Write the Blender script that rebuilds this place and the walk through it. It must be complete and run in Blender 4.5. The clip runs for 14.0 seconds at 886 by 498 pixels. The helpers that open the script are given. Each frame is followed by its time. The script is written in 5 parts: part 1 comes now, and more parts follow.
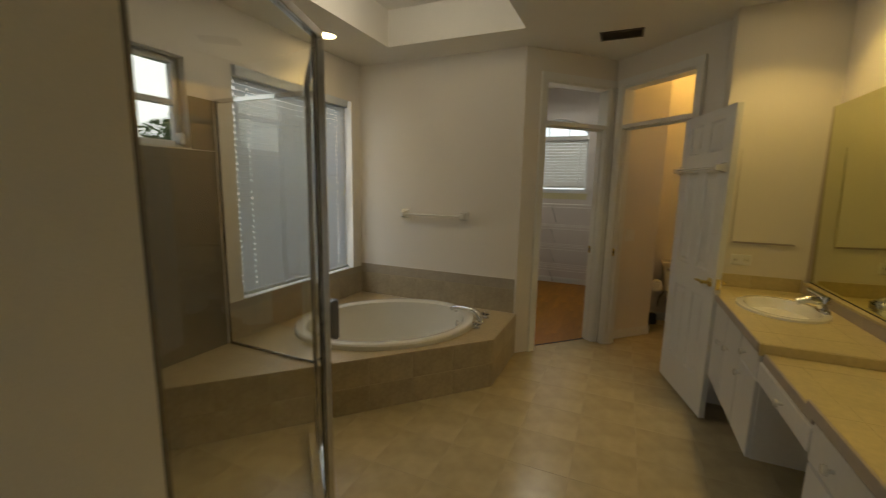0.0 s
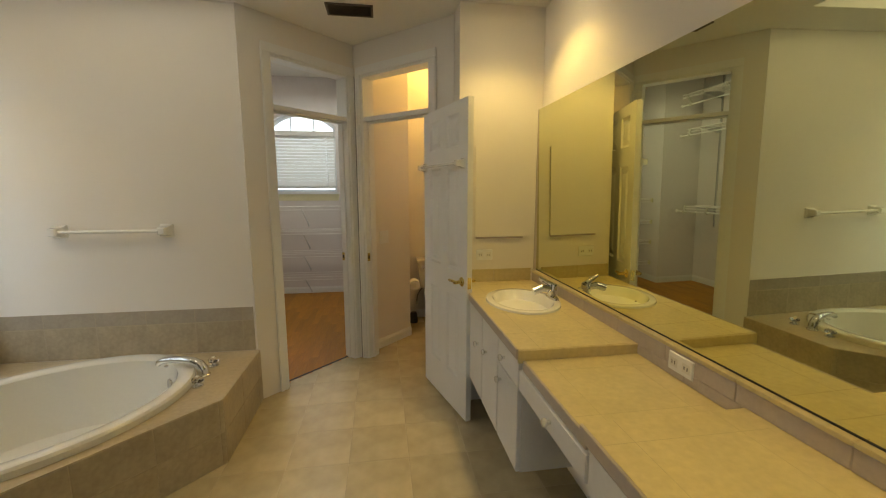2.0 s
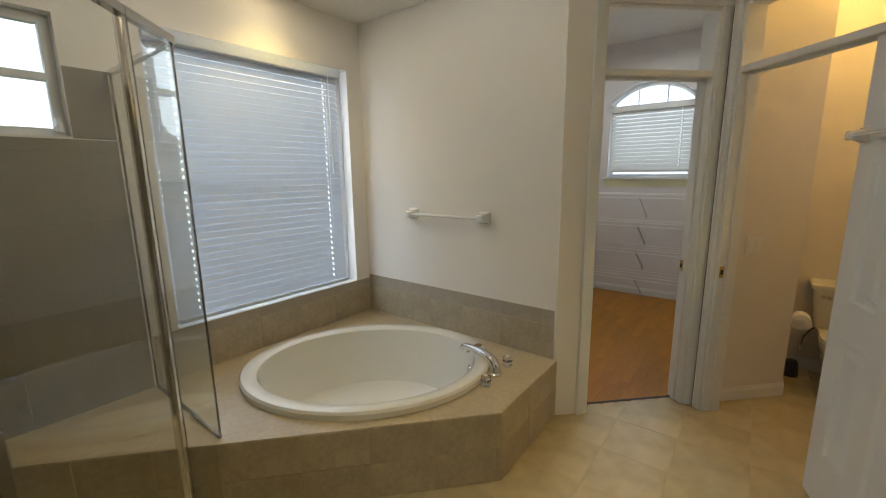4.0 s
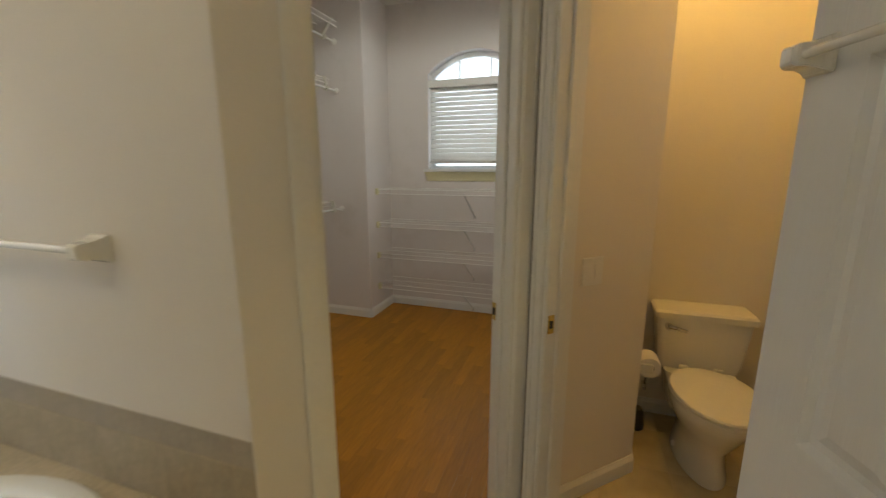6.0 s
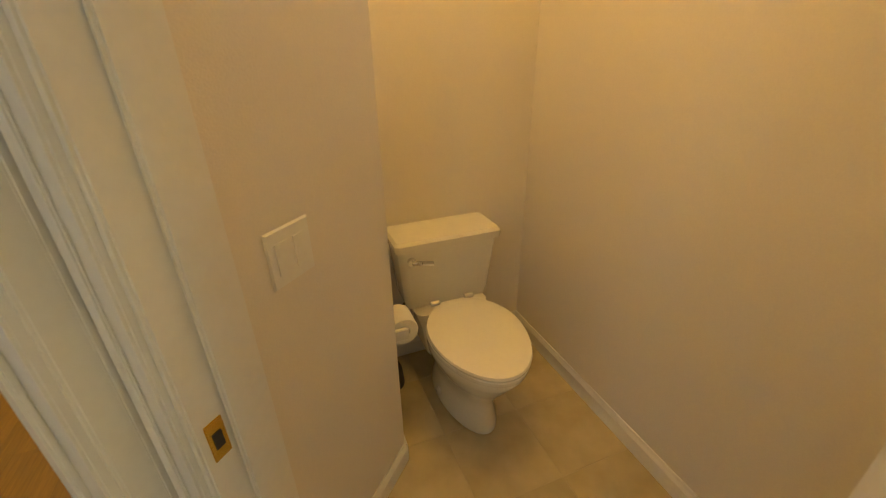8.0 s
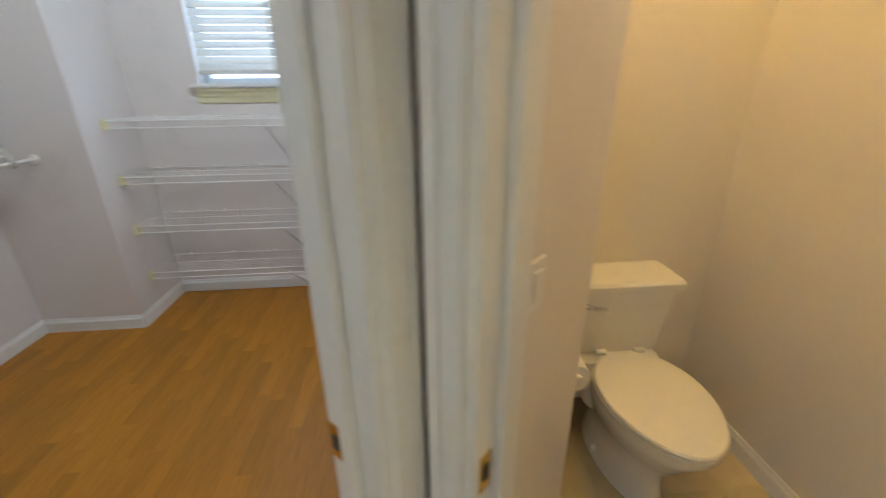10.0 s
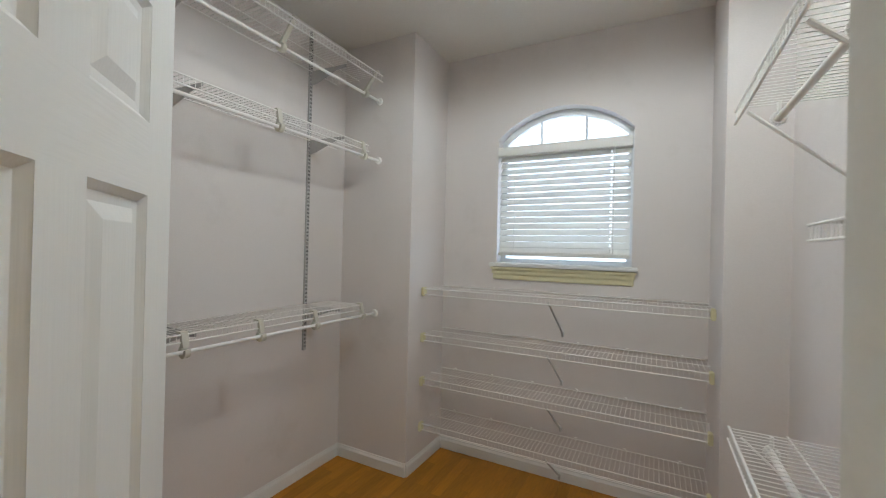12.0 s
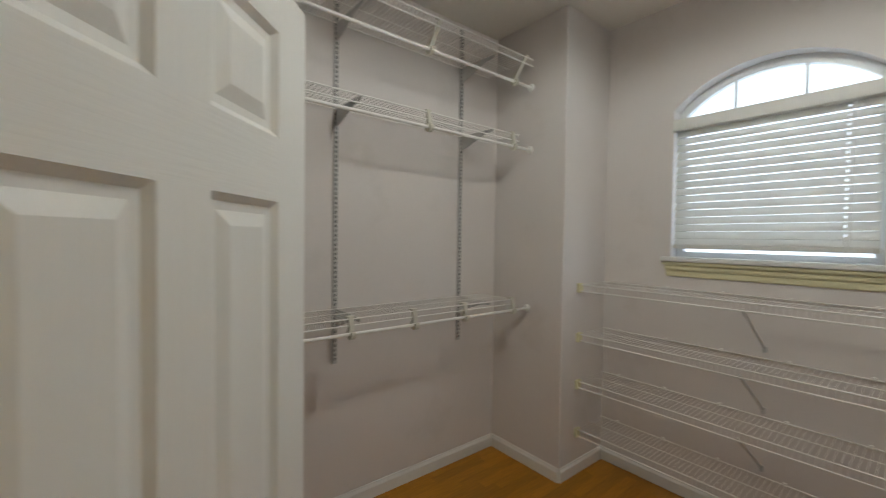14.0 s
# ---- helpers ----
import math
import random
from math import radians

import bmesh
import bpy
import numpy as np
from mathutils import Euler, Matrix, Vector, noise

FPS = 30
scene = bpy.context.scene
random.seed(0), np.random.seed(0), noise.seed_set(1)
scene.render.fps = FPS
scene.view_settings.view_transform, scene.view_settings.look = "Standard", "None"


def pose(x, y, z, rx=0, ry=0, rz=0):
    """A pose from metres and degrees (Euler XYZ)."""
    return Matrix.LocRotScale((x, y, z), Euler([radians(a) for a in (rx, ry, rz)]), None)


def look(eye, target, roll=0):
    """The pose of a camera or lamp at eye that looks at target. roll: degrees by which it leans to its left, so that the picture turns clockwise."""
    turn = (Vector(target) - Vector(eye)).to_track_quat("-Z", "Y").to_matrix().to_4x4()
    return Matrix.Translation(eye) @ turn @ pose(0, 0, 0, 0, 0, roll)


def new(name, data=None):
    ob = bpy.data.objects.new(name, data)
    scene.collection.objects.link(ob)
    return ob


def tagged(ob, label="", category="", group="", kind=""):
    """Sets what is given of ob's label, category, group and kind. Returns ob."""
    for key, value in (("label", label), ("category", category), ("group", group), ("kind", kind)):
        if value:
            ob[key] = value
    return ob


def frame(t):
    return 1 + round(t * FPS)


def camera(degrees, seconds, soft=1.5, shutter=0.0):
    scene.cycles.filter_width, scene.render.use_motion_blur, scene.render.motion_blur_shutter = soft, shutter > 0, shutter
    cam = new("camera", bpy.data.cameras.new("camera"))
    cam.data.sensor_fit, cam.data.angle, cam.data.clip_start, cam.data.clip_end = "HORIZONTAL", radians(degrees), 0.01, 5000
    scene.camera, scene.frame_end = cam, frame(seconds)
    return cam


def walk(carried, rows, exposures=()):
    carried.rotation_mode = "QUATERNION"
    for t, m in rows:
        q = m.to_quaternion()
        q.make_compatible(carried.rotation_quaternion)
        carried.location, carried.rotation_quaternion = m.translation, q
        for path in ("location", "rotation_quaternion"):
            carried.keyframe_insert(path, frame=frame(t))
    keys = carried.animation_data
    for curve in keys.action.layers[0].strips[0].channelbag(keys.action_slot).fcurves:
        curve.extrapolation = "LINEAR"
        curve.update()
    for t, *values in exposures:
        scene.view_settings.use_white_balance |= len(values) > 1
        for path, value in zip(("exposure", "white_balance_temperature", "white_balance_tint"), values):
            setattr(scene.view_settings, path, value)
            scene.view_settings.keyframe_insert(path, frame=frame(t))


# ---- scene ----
cam = camera(95.3, 14.0, soft=1.1, shutter=0.35)
PATH = [
    (0, (0.665, 0.035, 1.511), (-0.135, 1.842, 1.202), 1.1),
    (0.5, (0.637, 0.186, 1.495), (0.214, 2.112, 1.162), 0.8),
    (1, (0.658, 0.366, 1.491), (0.505, 2.33, 1.148), 0.0),
    (1.5, (0.736, 0.535, 1.48), (0.899, 2.506, 1.186), 0.7),
    (2, (0.718, 0.639, 1.501), (1.02, 2.594, 1.209), 0.0),
    (2.5, (0.635, 0.692, 1.506), (0.448, 2.656, 1.178), -0.1),
    (3, (0.635, 0.842, 1.468), (-0.172, 2.642, 1.144), 0.0),
    (3.2, (0.688, 0.907, 1.485), (-0.311, 2.606, 1.145), 1.0),
    (5.3, (0.739, 2.212, 1.533), (-0.522, 3.72, 1.163), -1.3),
    (5.5, (0.69, 2.392, 1.494), (-0.413, 4.02, 1.126), -0.5),
    (6, (0.68, 2.734, 1.471), (0.054, 4.592, 1.078), -0.0),
    (6.5, (0.682, 3.063, 1.469), (0.402, 4.988, 1.005), -0.3),
    (7, (0.666, 3.338, 1.406), (0.999, 5.209, 0.782), 0.8),
    (7.2, (0.697, 3.430, 1.430), (1.250, 5.190, 0.672), 0.2),
    (9.3, (0.790, 3.752, 1.375), (1.470, 5.390, 0.448), -1.2),
    (9.5, (0.732, 3.744, 1.375), (1.309, 5.463, 0.533), -2.6),
    (10, (0.519, 3.741, 1.435), (0.672, 5.589, 0.685), -0.6),
    (10.5, (0.306, 3.711, 1.481), (0.022, 5.606, 0.906), 0.2),
    (11, (0.287, 3.721, 1.472), (-0.342, 5.59, 1.142), -0.4),
    (11.5, (0.265, 3.748, 1.516), (-0.495, 5.593, 1.375), 0.6),
    (12, (0.246, 3.826, 1.543), (-0.685, 5.596, 1.549), 1.4),
    (12.5, (0.251, 3.926, 1.555), (-0.805, 5.624, 1.554), 1.0),
    (13, (0.234, 4.016, 1.555), (-0.881, 5.677, 1.579), 2.3),
    (13.5, (0.234, 4.029, 1.548), (-1.010, 5.595, 1.549), 0.9),
    (14, (0.289, 3.959, 1.559), (-1.271, 5.209, 1.505), 0.8),
]
EXPOSURE = [(0, -1.02, 7200, 9), (0.5, -0.34, 7200, 9), (1.0, -0.19, 7000, 9), (1.5, -0.12, 6700, 9), (2.0, -0.14, 6700, 9), (2.5, -0.14, 6300, 10), (3.0, -0.17, 5900, 10),
            (5.5, -0.19, 6350, 10), (6.0, -0.23, 6600, 10), (6.5, 0.02, 7000, 10), (7.0, 0.17, 7300, 10), (9.5, 0.57, 5500, 10),
            (10.0, 0.58, 5300, 10), (10.5, 0.55, 5600, 10), (11.0, 0.43, 5650, 10), (11.5, 0.33, 5750, 10), (12.0, 0.21, 5800, 10), (12.5, 0.05, 5900, 10), (13.0, -0.04, 6050, 10), (13.5, -0.09, 6100, 10), (14.0, -0.15, 6200, 10)]
walk(cam, [(t, look(eye, target, roll)) for t, eye, target, roll in PATH], EXPOSURE)

# ---- world and lamps ----
world = bpy.data.worlds.new("sky")
scene.world = world
world.use_nodes = True
wn = world.node_tree.nodes
sky = wn.new("ShaderNodeTexSky")
sky.sky_type = "NISHITA"
sky.sun_disc = False
sky.sun_elevation = radians(78)
sky.sun_rotation = radians(150)
sky.air_density = 1.0
sky.dust_density = 3.0
wn["Background"].inputs["Strength"].default_value = 0.15
world.node_tree.links.new(sky.outputs[0], wn["Background"].inputs[0])


def lamp(name, kind, m, energy, colour=(1, 1, 1), **extra):
    data = bpy.data.lights.new(name, kind)
    data.energy, data.color = energy, colour
    if kind == "SUN":
        data.angle = radians(extra["angle"])
    if kind == "AREA":
        data.shape, data.size, data.size_y = "RECTANGLE", extra["size"], extra["size_y"]
    if kind == "SPOT":
        data.spot_size, data.spot_blend, data.shadow_soft_size = radians(extra["cone"]), extra.get("blend", 0.6), extra.get("soft", 0.05)
    if kind == "POINT":
        data.shadow_soft_size = extra["radius"]
    ob = new(name, data)
    ob.matrix_world = m
    return ob


lamp("sun", "SUN", look((1.5, -2.0, 12), (0, 0, 0)), 0.8, (1.0, 0.96, 0.9), angle=10)
WARM = (1.0, 0.70, 0.22)
# sky light entering at the real openings
lamp("window_light_bath", "AREA", look((-1.96, 2.725, 1.46), (0, 2.725, 1.46)), 22, (0.84, 0.91, 1.0), size=1.25, size_y=1.5)
lamp("window_light_closet", "AREA", look((-0.34, 6.84, 2.0), (-0.34, 4.0, 2.0)), 13, (0.78, 0.89, 1.0), size=1.2, size_y=1.3)
lamp("window_light_wc", "AREA", look((1.96, 4.54, 2.17), (1.0, 4.54, 2.17)), 0.5, (0.95, 0.97, 1.0), size=0.5, size_y=0.7)
# recessed lamps
DOWN = [(-1.575, 2.74, 2.66, 6), (1.47, 2.84, 2.66, 16), (1.47, 1.15, 2.66, 16)]
for x, y, z, e in DOWN:
    lamp("downlight_lamp", "SPOT", pose(x, y, z - 0.01), e * 3, WARM, cone=115)
lamp("wc_lamp", "POINT", pose(1.22, 4.72, 2.9), 22, (1.0, 0.58, 0.14), radius=0.1)
lamp("closet_lamp", "SPOT", pose(-0.15, 5.15, 2.95), 46, (0.98, 1.0, 0.92), cone=176, soft=0.13, blend=0.3)
# unseen fill light added under the tray to brighten the tub walls
lamp("tray_fill_light", "POINT", pose(-0.66, 2.20, 2.72), 14, (1.0, 0.93, 0.80), radius=0.2)
# daylight from the room behind the entrance
lamp("entrance_light", "AREA", look((0.75, -1.85, 1.15), (0.75, 0, 1.15)), 3.5, (0.80, 0.88, 1.0), size=0.9, size_y=2.0)

# ---- materials ----


def mat(name, colour, rough=0.5, metal=0.0, var=0.08, big=1.3, fine=60.0, bump=0.02, each=0.0, dirt=0.0, coat=0.0):
    """A paint, stone or metal with broad and fine variation, fine relief and, for loose pieces, a shade of their own."""
    m = bpy.data.materials.new(name)
    m.use_nodes = True
    n, l = m.node_tree.nodes, m.node_tree.links
    b = n["Principled BSDF"]
    tc = n.new("ShaderNodeTexCoord")
    n1, n2 = n.new("ShaderNodeTexNoise"), n.new("ShaderNodeTexNoise")
    n1.inputs["Scale"].default_value, n1.inputs["Detail"].default_value = big, 5
    n2.inputs["Scale"].default_value, n2.inputs["Detail"].default_value = fine, 3
    l.new(tc.outputs["Object"], n1.inputs["Vector"])
    l.new(tc.outputs["Object"], n2.inputs["Vector"])
    add = n.new("ShaderNodeMath")
    add.operation = "ADD"
    l.new(n1.outputs["Fac"], add.inputs[0])
    l.new(n2.outputs["Fac"], add.inputs[1])
    rng = n.new("ShaderNodeMapRange")
    rng.inputs["From Min"].default_value, rng.inputs["From Max"].default_value = 0.65, 1.35
    rng.inputs["To Min"].default_value, rng.inputs["To Max"].default_value = 1 - var, 1 + var
    l.new(add.outputs[0], rng.inputs["Value"])
    val = rng.outputs[0]
    if each:
        oi = n.new("ShaderNodeObjectInfo")
        r2 = n.new("ShaderNodeMapRange")
        r2.inputs["To Min"].default_value, r2.inputs["To Max"].default_value = 1 - each, 1 + each
        l.new(oi.outputs["Random"], r2.inputs["Value"])
        mul = n.new("ShaderNodeMath")
        mul.operation = "MULTIPLY"
        l.new(val, mul.inputs[0])
        l.new(r2.outputs[0], mul.inputs[1])
        val = mul.outputs[0]
    hsv = n.new("ShaderNodeHueSaturation")
    hsv.inputs["Color"].default_value = (*colour, 1)
    l.new(val, hsv.inputs["Value"])
    out = hsv.outputs[0]
    if dirt:
        n3 = n.new("ShaderNodeTexNoise")
        n3.inputs["Scale"].default_value, n3.inputs["Detail"].default_value, n3.inputs["Roughness"].default_value = 2.2, 8, 0.65
        l.new(tc.outputs["Object"], n3.inputs["Vector"])
        r3 = n.new("ShaderNodeMapRange")
        r3.inputs["From Min"].default_value, r3.inputs["From Max"].default_value = 0.56, 0.76
        r3.inputs["To Max"].default_value = dirt
        l.new(n3.outputs["Fac"], r3.inputs["Value"])
        mix = n.new("ShaderNodeMix")
        mix.data_type = "RGBA"
        mix.inputs[7].default_value = (colour[0] * 0.55, colour[1] * 0.5, colour[2] * 0.42, 1)
        l.new(r3.outputs[0], mix.inputs[0])
        l.new(out, mix.inputs[6])
        out = mix.outputs[2]
    l.new(out, b.inputs["Base Color"])
    b.inputs["Roughness"].default_value, b.inputs["Metallic"].default_value = rough, metal
    if coat:
        b.inputs["Coat Weight"].default_value, b.inputs["Coat Roughness"].default_value = coat, 0.12
    if bump:
        bp = n.new("ShaderNodeBump")
        bp.inputs["Strength"].default_value, bp.inputs["Distance"].default_value = bump * 10, 0.002
        l.new(n2.outputs["Fac"], bp.inputs["Height"])
        l.new(bp.outputs[0], b.inputs["Normal"])
    return m


def glow(name, colour, strength):
    m = bpy.data.materials.new(name)
    m.use_nodes = True
    b = m.node_tree.nodes["Principled BSDF"]
    b.inputs["Base Color"].default_value = (*colour, 1)
    b.inputs["Emission Color"].default_value = (*colour, 1)
    b.inputs["Emission Strength"].default_value = strength
    return m


def clear(name, colour, rough=0.0):
    m = bpy.data.materials.new(name)
    m.use_nodes = True
    b = m.node_tree.nodes["Principled BSDF"]
    b.inputs["Base Color"].default_value = (*colour, 1)
    b.inputs["Transmission Weight"].default_value = 1.0
    b.inputs["Roughness"].default_value = rough
    b.inputs["IOR"].default_value = 1.45
    return m


def wood_floor(name):
    """Orange-brown laminate: strips with a grain that runs along y, each of its own shade."""
    m = mat(name, (0.40, 0.168, 0.010), rough=0.40, var=0.22, big=2.5, fine=90, bump=0.006, each=0.14, coat=0.0)
    m.node_tree.nodes["Principled BSDF"].inputs["Specular IOR Level"].default_value = 0.32
    n, l = m.node_tree.nodes, m.node_tree.links
    tc = next(k for k in n if k.bl_idname == "ShaderNodeTexCoord")
    mp = n.new("ShaderNodeMapping")
    mp.inputs["Scale"].default_value = (1.0, 0.06, 1.0)
    l.new(tc.outputs["Object"], mp.inputs["Vector"])
    for k in n:
        if k.bl_idname == "ShaderNodeTexNoise":
            l.new(mp.outputs[0], k.inputs["Vector"])
            k.inputs["Scale"].default_value *= 4 if k.inputs["Scale"].default_value < 10 else 1.5
    return m


M_WALL = mat("wall_paint", (0.76, 0.72, 0.66), 0.62, var=0.03, fine=220, bump=0.03)
M_CLOSET = mat("closet_wall_paint", (0.72, 0.68, 0.66), 0.65, var=0.04, fine=220, bump=0.03, dirt=0.22)
M_CEIL = mat("ceiling_paint", (0.78, 0.76, 0.71), 0.8, var=0.03, fine=120, bump=0.06)
M_TRIM = mat("trim_paint", (0.78, 0.78, 0.76), 0.33, var=0.03, bump=0.01)


def door_paint(name, stretch):
    """White paint over an embossed wood grain that runs along one axis."""
    m = mat(name, (0.76, 0.76, 0.74), 0.38, var=0.012, fine=75, bump=0.022)
    n, l = m.node_tree.nodes, m.node_tree.links
    tc = next(k for k in n if k.bl_idname == "ShaderNodeTexCoord")
    mp = n.new("ShaderNodeMapping")
    mp.inputs["Scale"].default_value = stretch
    l.new(tc.outputs["Object"], mp.inputs["Vector"])
    for k in n:
        if k.bl_idname == "ShaderNodeTexNoise" and k.inputs["Scale"].default_value > 10:
            l.new(mp.outputs[0], k.inputs["Vector"])
    return m


M_DOOR = door_paint("door_paint_upright", (2.2, 2.2, 0.09))
M_DOOR_RAIL = door_paint("door_paint_across", (0.13, 0.13, 2.2))
M_TILE = mat("beige_tile", (0.405, 0.345, 0.245), 0.36, var=0.15, big=5, fine=40, bump=0.01, each=0.07)
M_DECK = mat("deck_tile", (0.45, 0.37, 0.235), 0.36, var=0.12, big=5, fine=40, bump=0.01)
M_OLDBRASS = mat("tarnished_brass", (0.22, 0.15, 0.06), 0.35, metal=0.8, var=0.1)
# grey-beige lowered so the colour holds the dimness inside the shower
M_STILE = mat("shaded_shower_tile", (0.21, 0.185, 0.140), 0.36, var=0.10, big=4, fine=40, bump=0.01, each=0.04)
M_FTILE = mat("floor_tile", (0.47, 0.40, 0.25), 0.26, var=0.13, big=2.2, fine=9, bump=0.010, each=0.03)
M_GROUT = mat("grout", (0.45, 0.385, 0.25), 0.8, var=0.08)
M_TGROUT = mat("tile_grout", (0.42, 0.36, 0.265), 0.8, var=0.06)
# kept dark to suit the lowered shower tile colour
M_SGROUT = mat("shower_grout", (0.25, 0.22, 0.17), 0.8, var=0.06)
M_JOINT = mat("counter_joint", (0.50, 0.43, 0.26), 0.6, var=0.08)
# near-black colour carries the shade of a narrow slit
M_GAP = mat("slit_shade", (0.10, 0.07, 0.05), 0.8, var=0.1)
M_BAND = mat("bullnose_tile", (0.37, 0.325, 0.26), 0.35, var=0.10, big=6, fine=50, bump=0.01, each=0.05)
M_CTOP = mat("counter_tile", (0.56, 0.47, 0.26), 0.28, var=0.11, big=6, fine=45, bump=0.008, each=0.05, dirt=0.22)
M_CEDGE = mat("counter_edge", (0.46, 0.40, 0.36), 0.35, var=0.08, big=8)
M_CAB = mat("cabinet_laminate", (0.74, 0.74, 0.74), 0.4, var=0.03)
M_CERAMIC = mat("white_ceramic", (0.80, 0.79, 0.74), 0.10, var=0.02, bump=0.0, coat=0.5)
M_TUB = mat("tub_acrylic", (0.72, 0.70, 0.63), 0.14, var=0.02, bump=0.0, coat=0.4)
M_CHROME = mat("chrome", (0.72, 0.72, 0.72), 0.10, metal=1.0, var=0.03, bump=0.0)
M_STEEL = mat("brushed_frame", (0.26, 0.255, 0.24), 0.25, metal=1.0, var=0.05, bump=0.0)
M_BRASS = mat("brass", (0.80, 0.62, 0.22), 0.2, metal=1.0, var=0.06, bump=0.0)
M_DARK = mat("dark_rubber", (0.03, 0.03, 0.03), 0.6)
M_MIRROR = mat("mirror_silver", (0.74, 0.74, 0.44), 0.012, metal=1.0, var=0.01, bump=0.0)
M_GLASS = clear("clear_glass", (0.96, 0.98, 0.96))
M_ACRYLIC = clear("acrylic", (0.90, 0.90, 0.92), 0.08)
M_SLAT = mat("blind_slat", (0.66, 0.71, 0.78), 0.45, var=0.02, bump=0.004)
M_SLATW = mat("cream_blind_slat", (0.82, 0.81, 0.77), 0.45, var=0.02, bump=0.004)


def thin(m, share_through, colour):
    """Lets a part of the light through a thin plastic sheet."""
    n, l = m.node_tree.nodes, m.node_tree.links
    tr, mx = n.new("ShaderNodeBsdfTranslucent"), n.new("ShaderNodeMixShader")
    tr.inputs["Color"].default_value = (*colour, 1)
    mx.inputs[0].default_value = share_through
    l.new(n["Principled BSDF"].outputs[0], mx.inputs[1])
    l.new(tr.outputs[0], mx.inputs[2])
    l.new(mx.outputs[0], n["Material Output"].inputs["Surface"])


thin(M_SLAT, 0.09, (0.80, 0.85, 0.92))
thin(M_SLATW, 0.12, (0.88, 0.89, 0.88))
M_VINYL = mat("window_vinyl", (0.80, 0.81, 0.82), 0.4, var=0.02)
M_WIRE = mat("coated_wire", (0.86, 0.85, 0.82), 0.35, var=0.03)
M_STANDARD = mat("grey_standard", (0.50, 0.49, 0.48), 0.4, var=0.05)
M_HOOK = mat("cream_plastic", (0.64, 0.62, 0.54), 0.45, var=0.05)
M_SLOT = mat("slot_shade", (0.10, 0.10, 0.10), 0.6, var=0.05)
M_CLIP = mat("yellowed_plastic", (0.72, 0.68, 0.44), 0.5, var=0.06)
M_WOOD = wood_floor("laminate_strip")
M_LAMP = glow("lamp_glow", (1.0, 0.78, 0.42), 30.0)
M_VENT = mat("vent_metal", (0.11, 0.085, 0.06), 0.5, var=0.1)
M_PAPER = mat("tissue_paper", (0.82, 0.81, 0.78), 0.9, var=0.03, fine=150, bump=0.05)
M_SKY = glow("overcast_sky", (0.93, 0.97, 1.0), 2.4)
M_GRASS = mat("grass", (0.07, 0.11, 0.03), 0.9, var=0.3, big=0.8, fine=20)
M_LEAF = mat("leaf", (0.10, 0.17, 0.06), 0.6, var=0.35, big=2, fine=15)
M_BARK = mat("bark", (0.14, 0.10, 0.07), 0.9, var=0.3)

# ---- building helpers ----


def box(bm, x0, x1, y0, y1, z0, z1, m=None):
    vs = [bm.verts.new(Vector((x, y, z)) if m is None else m @ Vector((x, y, z)))
          for z in (z0, z1) for x, y in ((x0, y0), (x1, y0), (x1, y1), (x0, y1))]
    for f in ((3, 2, 1, 0), (4, 5, 6, 7), (0, 1, 5, 4), (1, 2, 6, 5), (2, 3, 7, 6), (3, 0, 4, 7)):
        bm.faces.new([vs[i] for i in f])


def prism(bm, poly, z0, z1, m=None):
    t = (lambda v: v) if m is None else (lambda v: m @ v)
    lo = [bm.verts.new(t(Vector((x, y, z0)))) for x, y in poly]
    hi = [bm.verts.new(t(Vector((x, y, z1)))) for x, y in poly]
    bm.faces.new(lo[::-1])
    bm.faces.new(hi)
    k = len(poly)
    for i in range(k):
        bm.faces.new((lo[i], lo[(i + 1) % k], hi[(i + 1) % k], hi[i]))


def rod(bm, a, b, r, sides=8, r2=None):
    a, b = Vector(a), Vector(b)
    q = (b - a).to_track_quat("Z", "Y").to_matrix()
    rings = []
    for p, rr in ((a, r), (b, r if r2 is None else r2)):
        rings.append([bm.verts.new(p + q @ Vector((rr * math.cos(2 * math.pi * i / sides), rr * math.sin(2 * math.pi * i / sides), 0)))
                      for i in range(sides)])
    bm.faces.new(rings[0][::-1])
    bm.faces.new(rings[1])
    for i in range(sides):
        bm.faces.new((rings[0][i], rings[0][(i + 1) % sides], rings[1][(i + 1) % sides], rings[1][i]))


def tube(bm, pts, r, sides=8):
    for a, b in zip(pts, pts[1:]):
        rod(bm, a, b, r, sides)


def loft(bm, rings, close=True, cap=(True, True)):
    """Skin between rings of equal length, each a list of points."""
    vs = [[bm.verts.new(Vector(p)) for p in ring] for ring in rings]
    k = len(vs[0])
    for a, b in zip(vs, vs[1:]):
        for i in range(k if close else k - 1):
            bm.faces.new((a[i], a[(i + 1) % k], b[(i + 1) % k], b[i]))
    if cap[0]:
        bm.faces.new(vs[0][::-1])
    if cap[1]:
        bm.faces.new(vs[-1])


def oval(cx, cy, z, a, b, turn=0.0, k=48, egg=0.0):
    c, s = math.cos(turn), math.sin(turn)
    pts = []
    for i in range(k):
        t = 2 * math.pi * i / k
        u, v = a * math.cos(t), b * math.sin(t) * (1 - egg * math.cos(t))
        pts.append((cx + u * c - v * s, cy + u * s + v * c, z))
    return pts


def lathe(bm, profile, m, k=20):
    """Turn a profile of (radius, height) about the z axis of m."""
    rings = [[m @ Vector((max(r, 1e-4) * math.cos(2 * math.pi * i / k), max(r, 1e-4) * math.sin(2 * math.pi * i / k), h)) for i in range(k)]
             for r, h in profile]
    loft(bm, rings)


